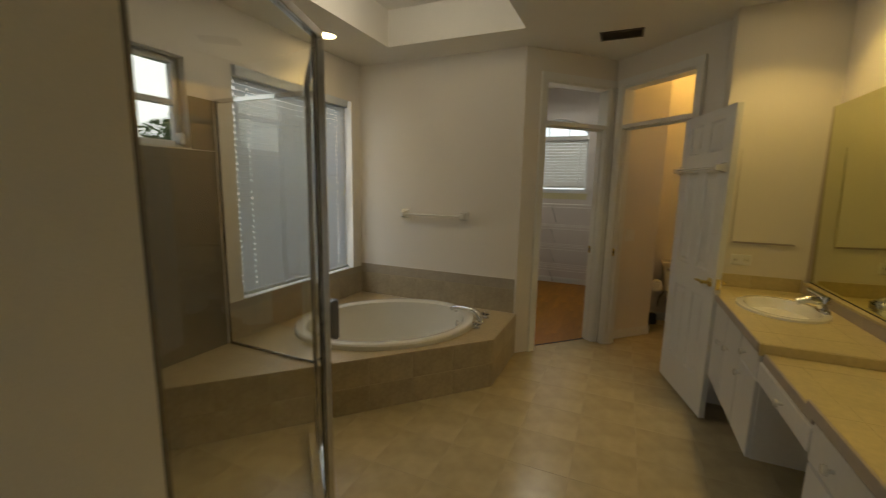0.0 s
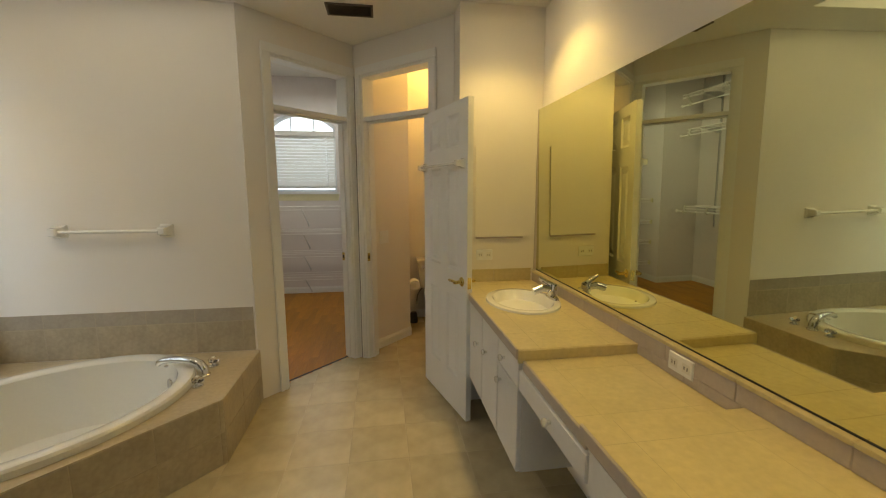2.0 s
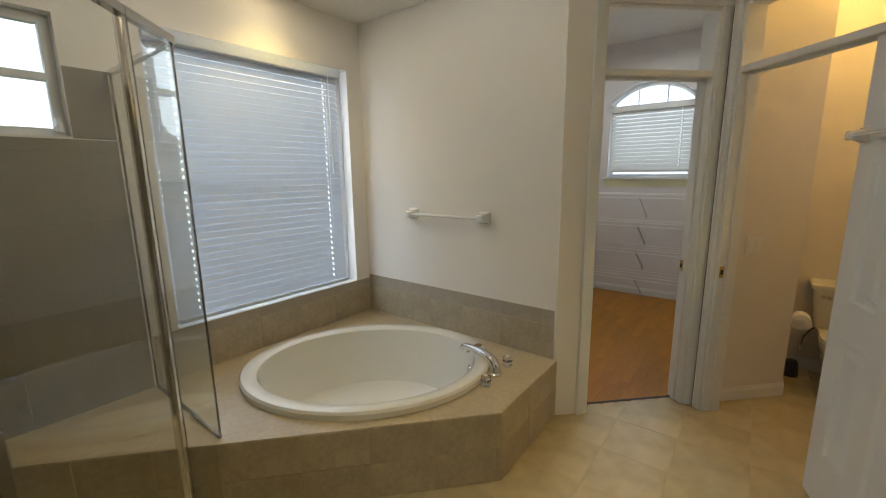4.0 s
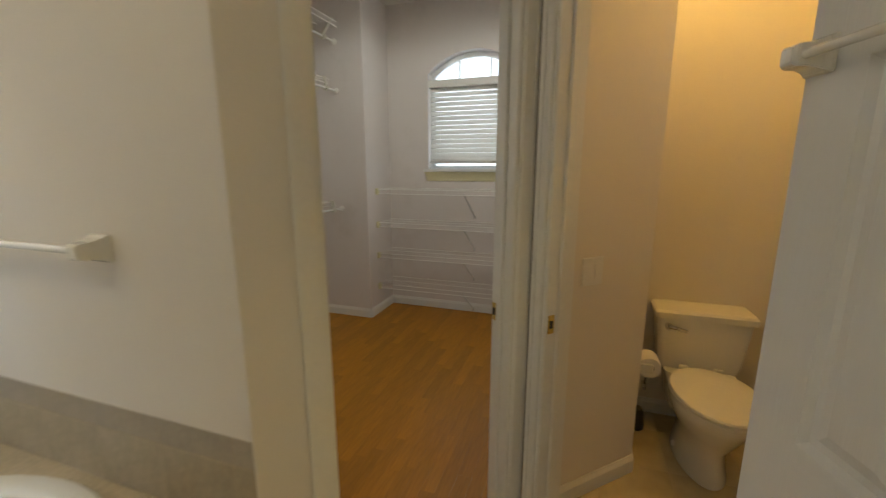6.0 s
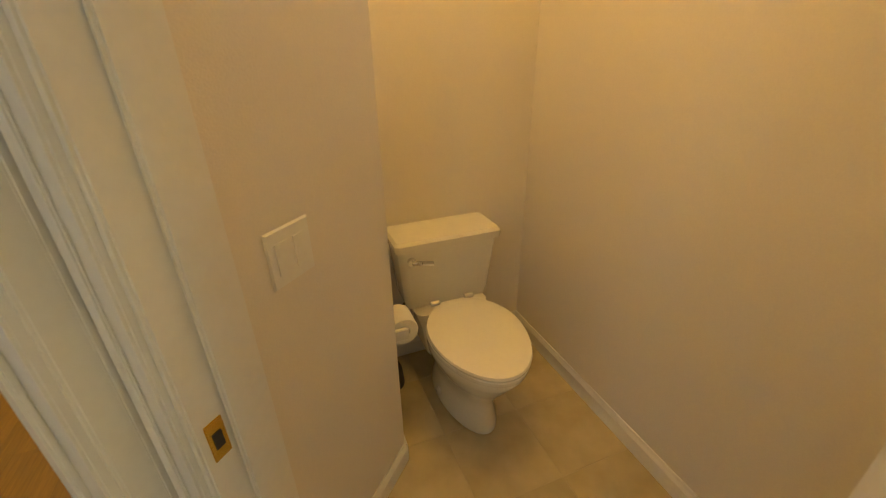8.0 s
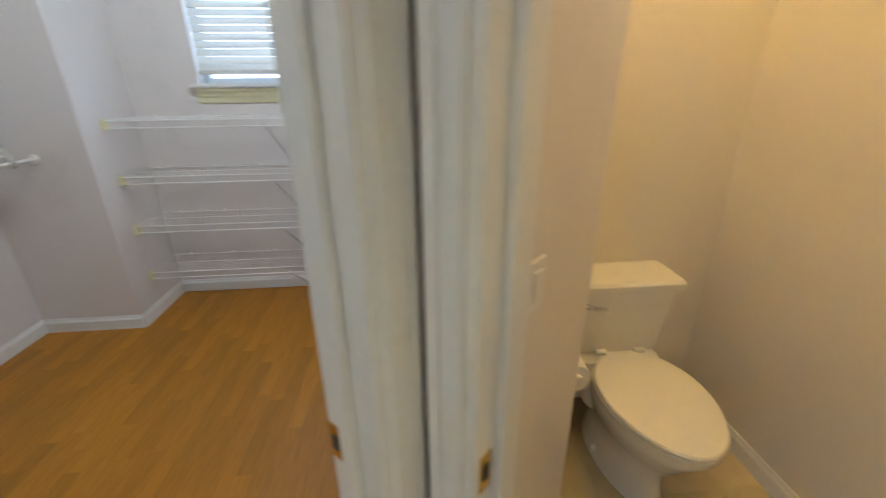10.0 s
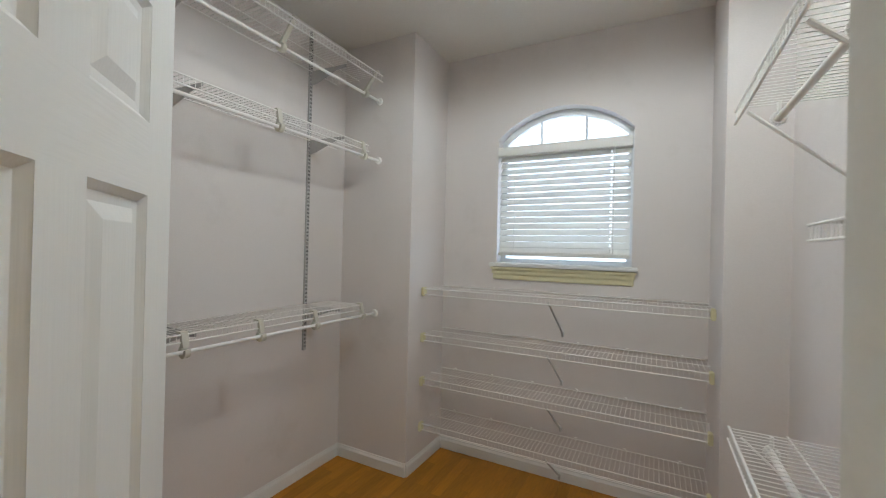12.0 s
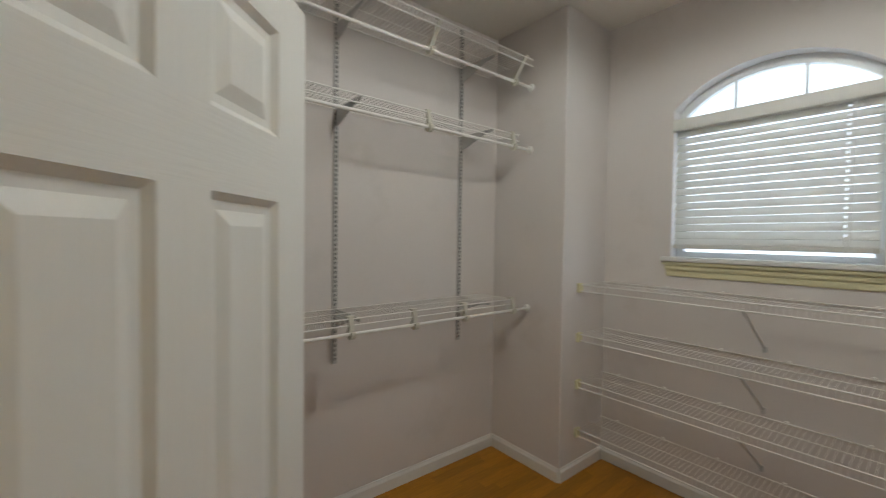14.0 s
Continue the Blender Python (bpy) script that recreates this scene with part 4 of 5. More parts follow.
CZ, LZ = 0.870, 0.828
Y_STEP, Y_NEAR, Y_FAR, Y_END = 2.105, 1.590, 3.298, 0.10
S1, S2 = (1.505, 2.775), (1.505, 0.99)
far_counter = counter("counter", Y_STEP, Y_FAR, CZ, S1, "beige stone-tiled vanity counter with a set-in basin")
low_counter = counter("counter", Y_NEAR + 0.001, Y_STEP - 0.013, LZ, None, "lower beige stone-tiled dressing counter between the basins", CF + 0.022)
near_counter = counter("counter", Y_END, Y_NEAR, CZ, S2, "beige stone-tiled vanity counter with a set-in basin")
bm = bmesh.new()
box(bm, CF, BACK, Y_STEP - 0.012, Y_STEP - 0.0005, LZ - 0.012, CZ - 0.001)
part("step_face", bm, M_CTOP, far_counter, bevel=0.002)
# backsplash under the mirror
back = empty("backsplash", (1.74, 1.6, CZ), "grey-beige tile backsplash under the mirror", "backsplash")
def bs(y0, y1, z0, z1, m=M_CEDGE, t=0.044):
    b2 = bmesh.new()
    box(b2, BACK - t, BACK, y0, y1, z0, z1)
    part("tile", b2, m, back, bevel=0.0015)
y = Y_END
while y < Y_FAR - 0.03:
    y2 = min(y + 0.305, Y_FAR - 0.013)
    bs(y + 0.001, y2 - 0.001, CZ + 0.001, CZ + 0.058)
    bs(y + 0.001, y2 - 0.001, CZ + 0.060, CZ + 0.073, M_CTOP, 0.048)
    y = y2
bs(Y_NEAR + 0.002, Y_NEAR + 0.24, LZ + 0.001, CZ)
bs(Y_NEAR + 0.242, Y_STEP - 0.014, LZ + 0.001, CZ)
for x0, x1 in ((1.25, 1.48), (1.482, 1.748)):
    bm = bmesh.new()
    box(bm, x0, x1, Y_FAR - 0.012, Y_FAR, CZ + 0.001, CZ + 0.088)
    part("tile", bm, M_CTOP, back, bevel=0.0015)

mirror = empty("wall_mirror_glass", (1.74, 1.6, 0.96), "large frameless wall mirror above the vanity", "mirror")
# it leans forward a little at its top
mMz = Matrix.Translation((1.7850, 2.70, 0)) @ Matrix.Rotation(radians(-0.35), 4, "Z") @ Matrix.Translation((0, -2.70, 0))
mMi = mMz @ Matrix.Translation((0, 0, 0.950)) @ Matrix.Rotation(radians(-0.85), 4, "Y")
bm = bmesh.new()
box(bm, 0, 0.005, -0.35, 3.290, 0, 1.075, mMi)
part("mirror_pane", bm, M_MIRROR, mirror)
bm = bmesh.new()
box(bm, -0.0015, 0.0110, -0.35, 3.290, 0.944, 0.9495, mMz)
part("mirror_channel", bm, M_DARK, mirror)
bm = bmesh.new()
box(bm, 1.770, 1.799, 3.2930, 3.2990, 0.950, 2.025)
part("mirror_channel", bm, M_CEDGE, mirror)


def basin(at, label):
    ob = empty("washbasin", (at[0], at[1], CZ), label, "washbasin", "basins in the vanity")
    b2 = bmesh.new()
    t = radians(90)
    rr = [oval(at[0], at[1], CZ + 0.0008, 0.255, 0.203, t), oval(at[0], at[1], CZ + 0.012, 0.253, 0.201, t), oval(at[0], at[1], CZ + 0.016, 0.243, 0.192, t),
          oval(at[0], at[1], CZ + 0.014, 0.220, 0.165, t), oval(at[0], at[1], CZ - 0.005, 0.210, 0.155, t), oval(at[0], at[1], CZ - 0.06, 0.185, 0.135, t),
          oval(at[0], at[1], CZ - 0.11, 0.13, 0.095, t), oval(at[0], at[1], CZ - 0.125, 0.05, 0.04, t)]
    loft(b2, rr, cap=(False, True))
    part("bowl", b2, M_CERAMIC, ob, smooth=True)
    b2 = bmesh.new()
    lathe(b2, [(0.022, 0), (0.018, 0.003), (0.0, 0.003)], Matrix.Translation((at[0], at[1], CZ - 0.124)), 14)
    part("drain", b2, M_CHROME, ob)
    b2 = bmesh.new()
    lathe(b2, [(0.009, 0), (0.0, 0.002)], facing((at[0] - 0.137, at[1], CZ - 0.045), (0, 1, 0), (1, 0, 0.3)), 12)
    part("overflow_hole", b2, M_DARK, ob)
    fo = empty("basin_faucet", (at[0] + 0.185, at[1], CZ), "chrome basin mixer with a single lever", "faucet", "basin faucets")
    x, yy = at[0] + 0.178, at[1]
    b2 = bmesh.new()
    loft(b2, [oval(x, yy, CZ + 0.014, 0.075, 0.024, radians(90), 20), oval(x, yy, CZ + 0.026, 0.072, 0.022, radians(90), 20), oval(x, yy, CZ + 0.030, 0.03, 0.02, radians(90), 20)])
    part("base_plate", b2, M_CHROME, fo, smooth=True)
    b2 = bmesh.new()
    tube(b2, [(x, yy, CZ + 0.026), (x - 0.012, yy, CZ + 0.065), (x - 0.06, yy, CZ + 0.075), (x - 0.115, yy, CZ + 0.055)], 0.021, 12)
    part("spout", b2, M_CHROME, fo, smooth=True)
    b2 = bmesh.new()
    rod(b2, (x, yy, CZ + 0.06), (x + 0.002, yy, CZ + 0.095), 0.027, 14, 0.023)
    rod(b2, (x, yy, CZ + 0.09), (x - 0.075, yy + 0.012, CZ + 0.128), 0.014, 10, 0.010)
    part("lever", b2, M_CHROME, fo, smooth=True)


basin(S1, "oval white ceramic basin set in the far counter")
basin(S2, "oval white ceramic basin set in the near counter")

# cabinets
KB, KF = 0.325, 1.272       # underside and body front


def knob(parent, y, z, x=KF - 0.018):
    b2 = bmesh.new()
    lathe(b2, [(0.006, 0), (0.006, 0.012), (0.014, 0.016), (0.016, 0.022), (0.013, 0.028), (0.0, 0.030)], facing((x, y, z), (0, 1, 0), (-1, 0, 0)), 14)
    part("knob", b2, M_CERAMIC, parent, "round white knob", smooth=True)


def cabinet(y0, y1, ztop, fronts, label, name="vanity_cabinet", z0=KB):
    ob = empty(name, (1.5, (y0 + y1) / 2, z0), label, "cabinet")
    b2 = bmesh.new()
    box(b2, KF, BACK, y0, y1, z0, ztop)
    part("body", b2, M_CAB, ob)
    for kind, a, b, c, d, kn in fronts:
        b2 = bmesh.new()
        box(b2, KF - 0.018, KF - 0.0005, a + 0.002, b - 0.002, c, d)
        f = part(kind, b2, M_CAB, ob, bevel=0.003)
        if kn:
            knob(f, kn[0], kn[1])
    return ob


cabinet(2.40, 3.292, CZ - 0.042, [("door", 2.405, 2.695, KB, 0.815, (2.605, 0.655)), ("door", 2.70, 3.20, KB, 0.815, (2.785, 0.630))],
        "white laminate two-door vanity cabinet hung clear of the floor")
cabinet(2.112, 2.3985, CZ - 0.042, [("drawer", 2.114, 2.397, 0.700, 0.815, (2.30, 0.755)), ("door", 2.114, 2.397, KB, 0.694, (2.345, 0.630))],
        "white laminate vanity unit with a drawer above a door")
cabinet(1.562, 2.109, LZ - 0.042, [("drawer", 1.566, 2.107, 0.700, 0.786, (1.800, 0.745))], "shallow white drawer under the dressing counter",
        "dressing_drawer", 0.695)
cabinet(1.19, 1.559, CZ - 0.042, [("drawer", 1.194, 1.557, 0.685, 0.815, (1.40, 0.750)), ("door", 1.194, 1.557, KB, 0.679, (1.24, 0.62))],
        "white laminate vanity unit with a drawer above a door")
cabinet(0.66, 1.187, CZ - 0.042, [("door", 0.664, 0.92, KB, 0.815, (0.88, 0.64)), ("door", 0.926, 1.185, KB, 0.815, (0.97, 0.64))], "white laminate two-door vanity cabinet hung clear of the floor")
cabinet(0.13, 0.657, CZ - 0.042, [("door", 0.134, 0.39, KB, 0.815, (0.35, 0.64)), ("door", 0.396, 0.655, KB, 0.815, (0.44, 0.64))], "white laminate two-door vanity cabinet hung clear of the floor")
bm = bmesh.new()
box(bm, 1.55, BACK, 1.75, 2.30, 0.215, KB - 0.001)
tagged(part("plumbing_box", bm, M_CAB, bevel=0.003), "white boxed-in pipe cover under the vanity", "pipe cover")

# medicine cabinet and outlets
med = empty("medicine_cabinet", (1.48, 3.30, 1.2), "cream flat-door medicine cabinet set in the wall", "cabinet")
bm = bmesh.new()
box(bm, 1.344, 1.690, 3.286, 3.2995, 1.182, 1.785)
part("door", bm, M_WALL, med, bevel=0.002)
bm = bmesh.new()
box(bm, 1.352, 1.685, 3.2895, 3.2995, 1.170, 1.1815)
part("frame_edge", bm, M_CEDGE, med)


def plate(name, m, w, h, label, slots):
    """A wall plate on the plane z = 0 of m."""
    ob = empty(name, m.translation, label, name.split("_")[-1])
    b2 = bmesh.new()
    u, v = w / 2, h / 2
    loft(b2, [[m @ Vector(k) for k in ((-u, -v, 0.0005), (u, -v, 0.0005), (u, v, 0.0005), (-u, v, 0.0005))],
              [m @ Vector(k) for k in ((-u + 0.003, -v + 0.003, 0.006), (u - 0.003, -v + 0.003, 0.006), (u - 0.003, v - 0.003, 0.006), (-u + 0.003, v - 0.003, 0.006))]])
    part("cover_plate", b2, M_TRIM, ob)
    for nm, x, y, a, b, t, mm in slots:
        b2 = bmesh.new()
        box(b2, x - a, x + a, y - b, y + b, 0.005, 0.006 + t, m)
        part(nm, b2, mm, ob)
    return ob


def sockets():
    out = []
    for x in (-0.03, 0.03):
        out.append(("socket", x, 0, 0.018, 0.016, 0.0015, M_CERAMIC))
        out += [("slot", x + d, 0.0, 0.0016, 0.006, 0.0022, M_DARK) for d in (-0.007, 0.007)]
    return out


plate("wall_outlet", facing((1.415, 3.2995, 1.058), (1, 0, 0), (0, -1, 0)), 0.115, 0.072, "white double wall outlet over the counter", sockets())
plate("wall_outlet", facing((BACK - 0.0442, 1.845, 0.887), (0, -1, 0), (-1, 0, 0)), 0.118, 0.068, "white double outlet in the backsplash", sockets())
plate("light_switch", facing((0.745 + 0.0007, 4.435 - 0.0007, 1.06), (0.7071, 0.7071, 0), (0.7071, -0.7071, 0)), 0.115, 0.118, "white double rocker switch beside the toilet door",
      [("rocker", -0.024, 0, 0.016, 0.033, 0.003, M_TRIM), ("rocker", 0.024, 0, 0.016, 0.033, 0.003, M_TRIM)])

# ceiling vent and recessed lamps
vent = empty("ceiling_vent", (0.55, 3.525, SOFFIT - 0.02), "dark bronze ceiling air vent with slats", "vent")
for nm, x0, x1, y0, y1 in (("frame", 0.40, 0.70, 3.44, 3.455), ("frame", 0.40, 0.70, 3.60, 3.615), ("frame", 0.40, 0.415, 3.455, 3.60), ("frame", 0.685, 0.70, 3.455, 3.60)):
    bm = bmesh.new()
    box(bm, x0, x1, y0, y1, SOFFIT - 0.009, SOFFIT - 0.0005)
    part(nm, bm, M_VENT, vent)
bm = bmesh.new()
box(bm, 0.415, 0.685, 3.455, 3.60, SOFFIT - 0.003, SOFFIT - 0.0005)
part("backing", bm, M_DARK, vent)
for i in range(9):
    bm = bmesh.new()
    y = 3.463 + i * 0.0162
    box(bm, 0.415, 0.685, -0.007, 0.007, -0.0008, 0.0008, Matrix.Translation((0, y, SOFFIT - 0.007)) @ Matrix.Rotation(radians(35), 4, "X"))
    part("slat", bm, M_VENT, vent)


def downlight(x, y, z):
    ob = empty("recessed_lamp", (x, y, z), "round recessed ceiling lamp with a warm glow", "ceiling lamp", "recessed lamps")
    b2 = bmesh.new()
    m2 = Matrix.Translation((x, y, z))
    k = 28
    ring = lambda r, h: [m2 @ Vector((r * math.cos(2 * math.pi * i / k), r * math.sin(2 * math.pi * i / k), h)) for i in range(k)]
    loft(b2, [ring(0.098, -0.0005), ring(0.096, -0.006), ring(0.078, -0.008), ring(0.074, -0.001)], cap=(False, False))
    part("trim_ring", b2, M_TRIM, ob, smooth=True)
    b2 = bmesh.new()
    loft(b2, [ring(0.074, -0.002), ring(0.05, -0.0035)])
    part("bulb", b2, M_LAMP, ob)


for x, y, z, e in DOWN:
    downlight(x, y, z)
downlight(-0.15, 5.15, TOP)
# assumed fixture, added to go with the tray's fill light
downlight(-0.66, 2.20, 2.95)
# ceiling globe of the toilet
globe = empty("ceiling_globe", (1.22, 4.72, TOP), "warm ceiling lamp over the toilet", "ceiling lamp")
bm = bmesh.new()
lathe(bm, [(0.09, 0), (0.09, -0.02), (0.05, -0.03), (0.0, -0.03)], Matrix.Translation((1.22, 4.72, TOP - 0.001)), 24)
part("lamp_base", bm, M_TRIM, globe)

# ---- toilet ----
toilet = empty("toilet", (1.36, 4.95, 0), "white two-piece toilet with its lid closed", "toilet")
TXC = 1.345


def rr(cx, cy, w, d, z, r=0.03, k=6):
    """A rounded rectangle as a ring."""
    pts = []
    for sx, sy, a0 in ((1, 1, 0), (-1, 1, 90), (-1, -1, 180), (1, -1, 270)):
        for i in range(k + 1):
            a = radians(a0 + 90 * i / k)
            pts.append((cx + sx * (w / 2 - r) + r * math.cos(a), cy + sy * (d / 2 - r) + r * math.sin(a), z))
    return pts


bm = bmesh.new()
loft(bm, [rr(TXC, 5.165, 0.38, 0.165, 0.395), rr(TXC, 5.165, 0.40, 0.175, 0.43), rr(TXC, 5.16, 0.445, 0.195, 0.682)])
part("tank", bm, M_CERAMIC, toilet, smooth=True)
bm = bmesh.new()
loft(bm, [rr(TXC, 5.157, 0.468, 0.212, 0.684, 0.02), rr(TXC, 5.157, 0.474, 0.216, 0.694, 0.022), rr(TXC, 5.157, 0.474, 0.216, 0.715, 0.022), rr(TXC, 5.157, 0.452, 0.196, 0.727, 0.02)])
part("tank_lid", bm, M_CERAMIC, toilet, smooth=True)
bm = bmesh.new()
rod(bm, (TXC - 0.17, 5.066, 0.640), (TXC - 0.17, 5.046, 0.640), 0.018, 12)
tube(bm, [(TXC - 0.17, 5.046, 0.640), (TXC - 0.135, 5.038, 0.637), (TXC - 0.085, 5.040, 0.625)], 0.010, 8)
part("flush_lever", bm, M_CHROME, toilet, smooth=True)


def bowl_ring(yb, yf, w, z, k=40):
    cy, a = (yb + yf) / 2, (yb - yf) / 2
    return [(TXC + w / 2 * math.sin(t) * (1 + 0.10 * math.cos(t)), cy + a * math.cos(t), z) for t in (2 * math.pi * i / k for i in range(k))]


bm = bmesh.new()
loft(bm, [bowl_ring(5.16, 4.667, 0.235, 0.001), bowl_ring(5.16, 4.667, 0.225, 0.03), bowl_ring(5.15, 4.687, 0.20, 0.10), bowl_ring(5.15, 4.677, 0.205, 0.17),
          bowl_ring(5.10, 4.617, 0.28, 0.25), bowl_ring(5.07, 4.562, 0.345, 0.33), bowl_ring(5.06, 4.532, 0.365, 0.375), bowl_ring(5.06, 4.530, 0.365, 0.392)])
part("bowl", bm, M_CERAMIC, toilet, smooth=True)
bm = bmesh.new()
loft(bm, [rr(TXC, 5.11, 0.27, 0.30, 0.20, 0.06), rr(TXC, 5.12, 0.30, 0.28, 0.33, 0.05), rr(TXC, 5.13, 0.34, 0.23, 0.394, 0.04)])
part("tank_shelf", bm, M_CERAMIC, toilet, smooth=True)
bm = bmesh.new()
loft(bm, [bowl_ring(5.045, 4.525, 0.370, 0.394), bowl_ring(5.045, 4.522, 0.374, 0.400), bowl_ring(5.045, 4.522, 0.374, 0.410), bowl_ring(5.04, 4.527, 0.366, 0.415)])
part("seat", bm, M_CERAMIC, toilet, smooth=True)
bm = bmesh.new()
loft(bm, [bowl_ring(5.035, 4.522, 0.372, 0.418), bowl_ring(5.035, 4.520, 0.376, 0.426), bowl_ring(5.03, 4.525, 0.368, 0.434), bowl_ring(5.0, 4.577, 0.28, 0.440), bowl_ring(4.9, 4.697, 0.1, 0.442)])
part("seat_lid", bm, M_CERAMIC, toilet, smooth=True)
for dx in (-0.08, 0.08):
    bm = bmesh.new()
    rod(bm, (TXC + dx - 0.02, 5.045, 0.425), (TXC + dx + 0.02, 5.045, 0.425), 0.012, 10)
    part("seat_hinge", bm, M_CERAMIC, toilet, smooth=True)
for dx in (-0.115, 0.115):
    bm = bmesh.new()
    lathe(bm, [(0.016, 0), (0.016, 0.015), (0.008, 0.024), (0.0, 0.025)], Matrix.Translation((TXC + dx * 0.95, 4.93, 0.03)), 12)
    part("bolt_cap", bm, M_CERAMIC, toilet, smooth=True)
supply = empty("water_supply", (1.10, 5.25, 0.18), "chrome shut-off valve with a supply hose behind the toilet", "valve")
bm = bmesh.new()
rod(bm, (1.115, 5.269, 0.19), (1.115, 5.20, 0.19), 0.010, 10)
rod(bm, (1.115, 5.205, 0.175), (1.115, 5.205, 0.215), 0.013, 10)
part("valve", bm, M_CHROME, supply, smooth=True)
bm = bmesh.new()
tube(bm, [(1.115, 5.205, 0.215), (1.12, 5.20, 0.28), (1.15, 5.19, 0.34), (1.19, 5.18, 0.395)], 0.006, 8)
part("hose", bm, M_STEEL, supply, smooth=True)
# paper holder and brush
holder = empty("paper_holder", (1.04, 4.90, 0.52), "toilet paper roll on a white wall holder", "paper holder")
for y in (4.805, 4.935):
    bm = bmesh.new()
    box(bm, 1.0005, 1.075, y - 0.008, y + 0.008, 0.475, 0.52)
    part("bracket", bm, M_CERAMIC, holder, bevel=0.003)
bm = bmesh.new()
k = 28
ringy = lambda r, y: [(1.062 + r * math.cos(2 * math.pi * i / k), y, 0.495 + r * math.sin(2 * math.pi * i / k)) for i in range(k)]
loft(bm, [ringy(0.022, 4.816), ringy(0.052, 4.816), ringy(0.054, 4.82), ringy(0.054, 4.92), ringy(0.052, 4.924), ringy(0.022, 4.924)], cap=(False, False))
part("paper_roll", bm, M_PAPER, holder, smooth=True)
brush = empty("toilet_brush", (1.06, 5.10, 0), "small black toilet brush pot on the floor", "toilet brush")
bm = bmesh.new()
lathe(bm, [(0.045, 0.0), (0.048, 0.02), (0.040, 0.10), (0.032, 0.12), (0.0, 0.121)], Matrix.Translation((1.065, 5.08, 0.0)), 18)
part("pot", bm, M_DARK, brush, smooth=True)

# ---- closet shelving ----
def wire_shelf(name, m, length, depth, z, label, lip=0.045, step=0.0254, wire=0.0018, rod_at=None, group="wire shelves", back_z=0.0, rod_past=0.0):
    """A coated wire shelf: x along the wall, y from the wall (0) to the front (depth)."""
    ob = empty(name, m @ Vector((length / 2, 0, z)), label, "wire shelf", group)
    b2 = bmesh.new()
    x = step / 2
    while x < length:
        a, b, c = m @ Vector((x, 0.006, z + back_z)), m @ Vector((x, depth, z)), m @ Vector((x, depth + 0.001, z - lip))
        rod(b2, a, b, wire, 4)
        rod(b2, b, c, wire, 4)
        x += step
    tagged(part("wire_deck", b2, M_WIRE, ob), kind="stuff")
    for y, dz, r in ((0.006, -0.003, 0.0036), (depth * 0.5, -0.003, 0.0028), (depth, -0.004, 0.0040), (depth + 0.001, -lip, 0.0040)):
        b2 = bmesh.new()
        rod(b2, m @ Vector((0, y, z + dz)), m @ Vector((length, y, z + dz)), r, 8)
        part("long_wire", b2, M_WIRE, ob, smooth=True)
    if rod_at:
        ry, rz, r = rod_at
        b2 = bmesh.new()
        rod(b2, m @ Vector((0, ry, z + rz)), m @ Vector((length + rod_past, ry, z + rz)), r, 12)
        part("hanging_rod", b2, M_WIRE, ob, smooth=True)
    return ob


def brace(parent, a, b, r=0.0065, name="brace", material=M_STANDARD):
    b2 = bmesh.new()
    a, b = Vector(a), Vector(b)
    rod(b2, a, b, r, 6)
    rod(b2, b - Vector((0, 0, 0.02)), b + Vector((0, 0, 0.012)), r * 1.6, 6)
    part(name, b2, material, parent)


# niche shelves
mNi = Matrix(((1, 0, 0, -1.222), (0, -1, 0, 6.642), (0, 0, 1, 0), (0, 0, 0, 1)))
for z in (1.27, 0.943, 0.630, 0.308):
    ob = wire_shelf("wire_shelf", mNi, 1.749, 0.322, z, "white coated wire shelf across the closet niche", wire=0.0009, group="niche shelves")
    brace(ob, (-0.33, 6.325, z - 0.035), (-0.30, 6.635, z - 0.275))
    for x in (-1.222, 0.527):
        s = 1 if x < 0 else -1
        bm = bmesh.new()
        box(bm, min(x, x + s * 0.022), max(x, x + s * 0.022), 6.298, 6.345, z - 0.055, z + 0.006)
        part("end_clip", bm, M_CLIP, ob, "yellowed plastic end clip", bevel=0.004)
    for i in range(6):
        bm = bmesh.new()
        xx = -1.1 + i * 0.30
        box(bm, xx - 0.006, xx + 0.006, 6.632, 6.6445, z - 0.008, z + 0.008)
        part("wall_clip", bm, M_WIRE, ob)

# left wall: slotted standards, brackets, three shelves with hanging rods
for y, z1 in ((4.885, 2.98), (5.79, 2.98)):
    st = empty("wall_standard", (-1.82, y, 0.85), "grey slotted steel standard on the closet wall", "shelf standard", "shelf standards")
    bm = bmesh.new()
    box(bm, -1.8255, -1.812, y - 0.0125, y + 0.0125, 0.855, z1)
    part("channel", bm, M_STANDARD, st)
    slot = None
    z = 0.88
    while z < z1 - 0.02:
        if slot is None:
            bm = bmesh.new()
            box(bm, -0.0006, 0.0006, -0.007, -0.002, -0.007, 0.007)
            box(bm, -0.0006, 0.0006, 0.002, 0.007, -0.007, 0.007)
            slot = mesh_of("slot", bm, M_SLOT)
        share("slot", slot, st, Matrix.Translation((-1.8115, y, z)))
        z += 0.0254
mLs = Matrix(((0, 1, 0, -1.812), (1, 0, 0, 3.98), (0, 0, 1, 0), (0, 0, 0, 1)))
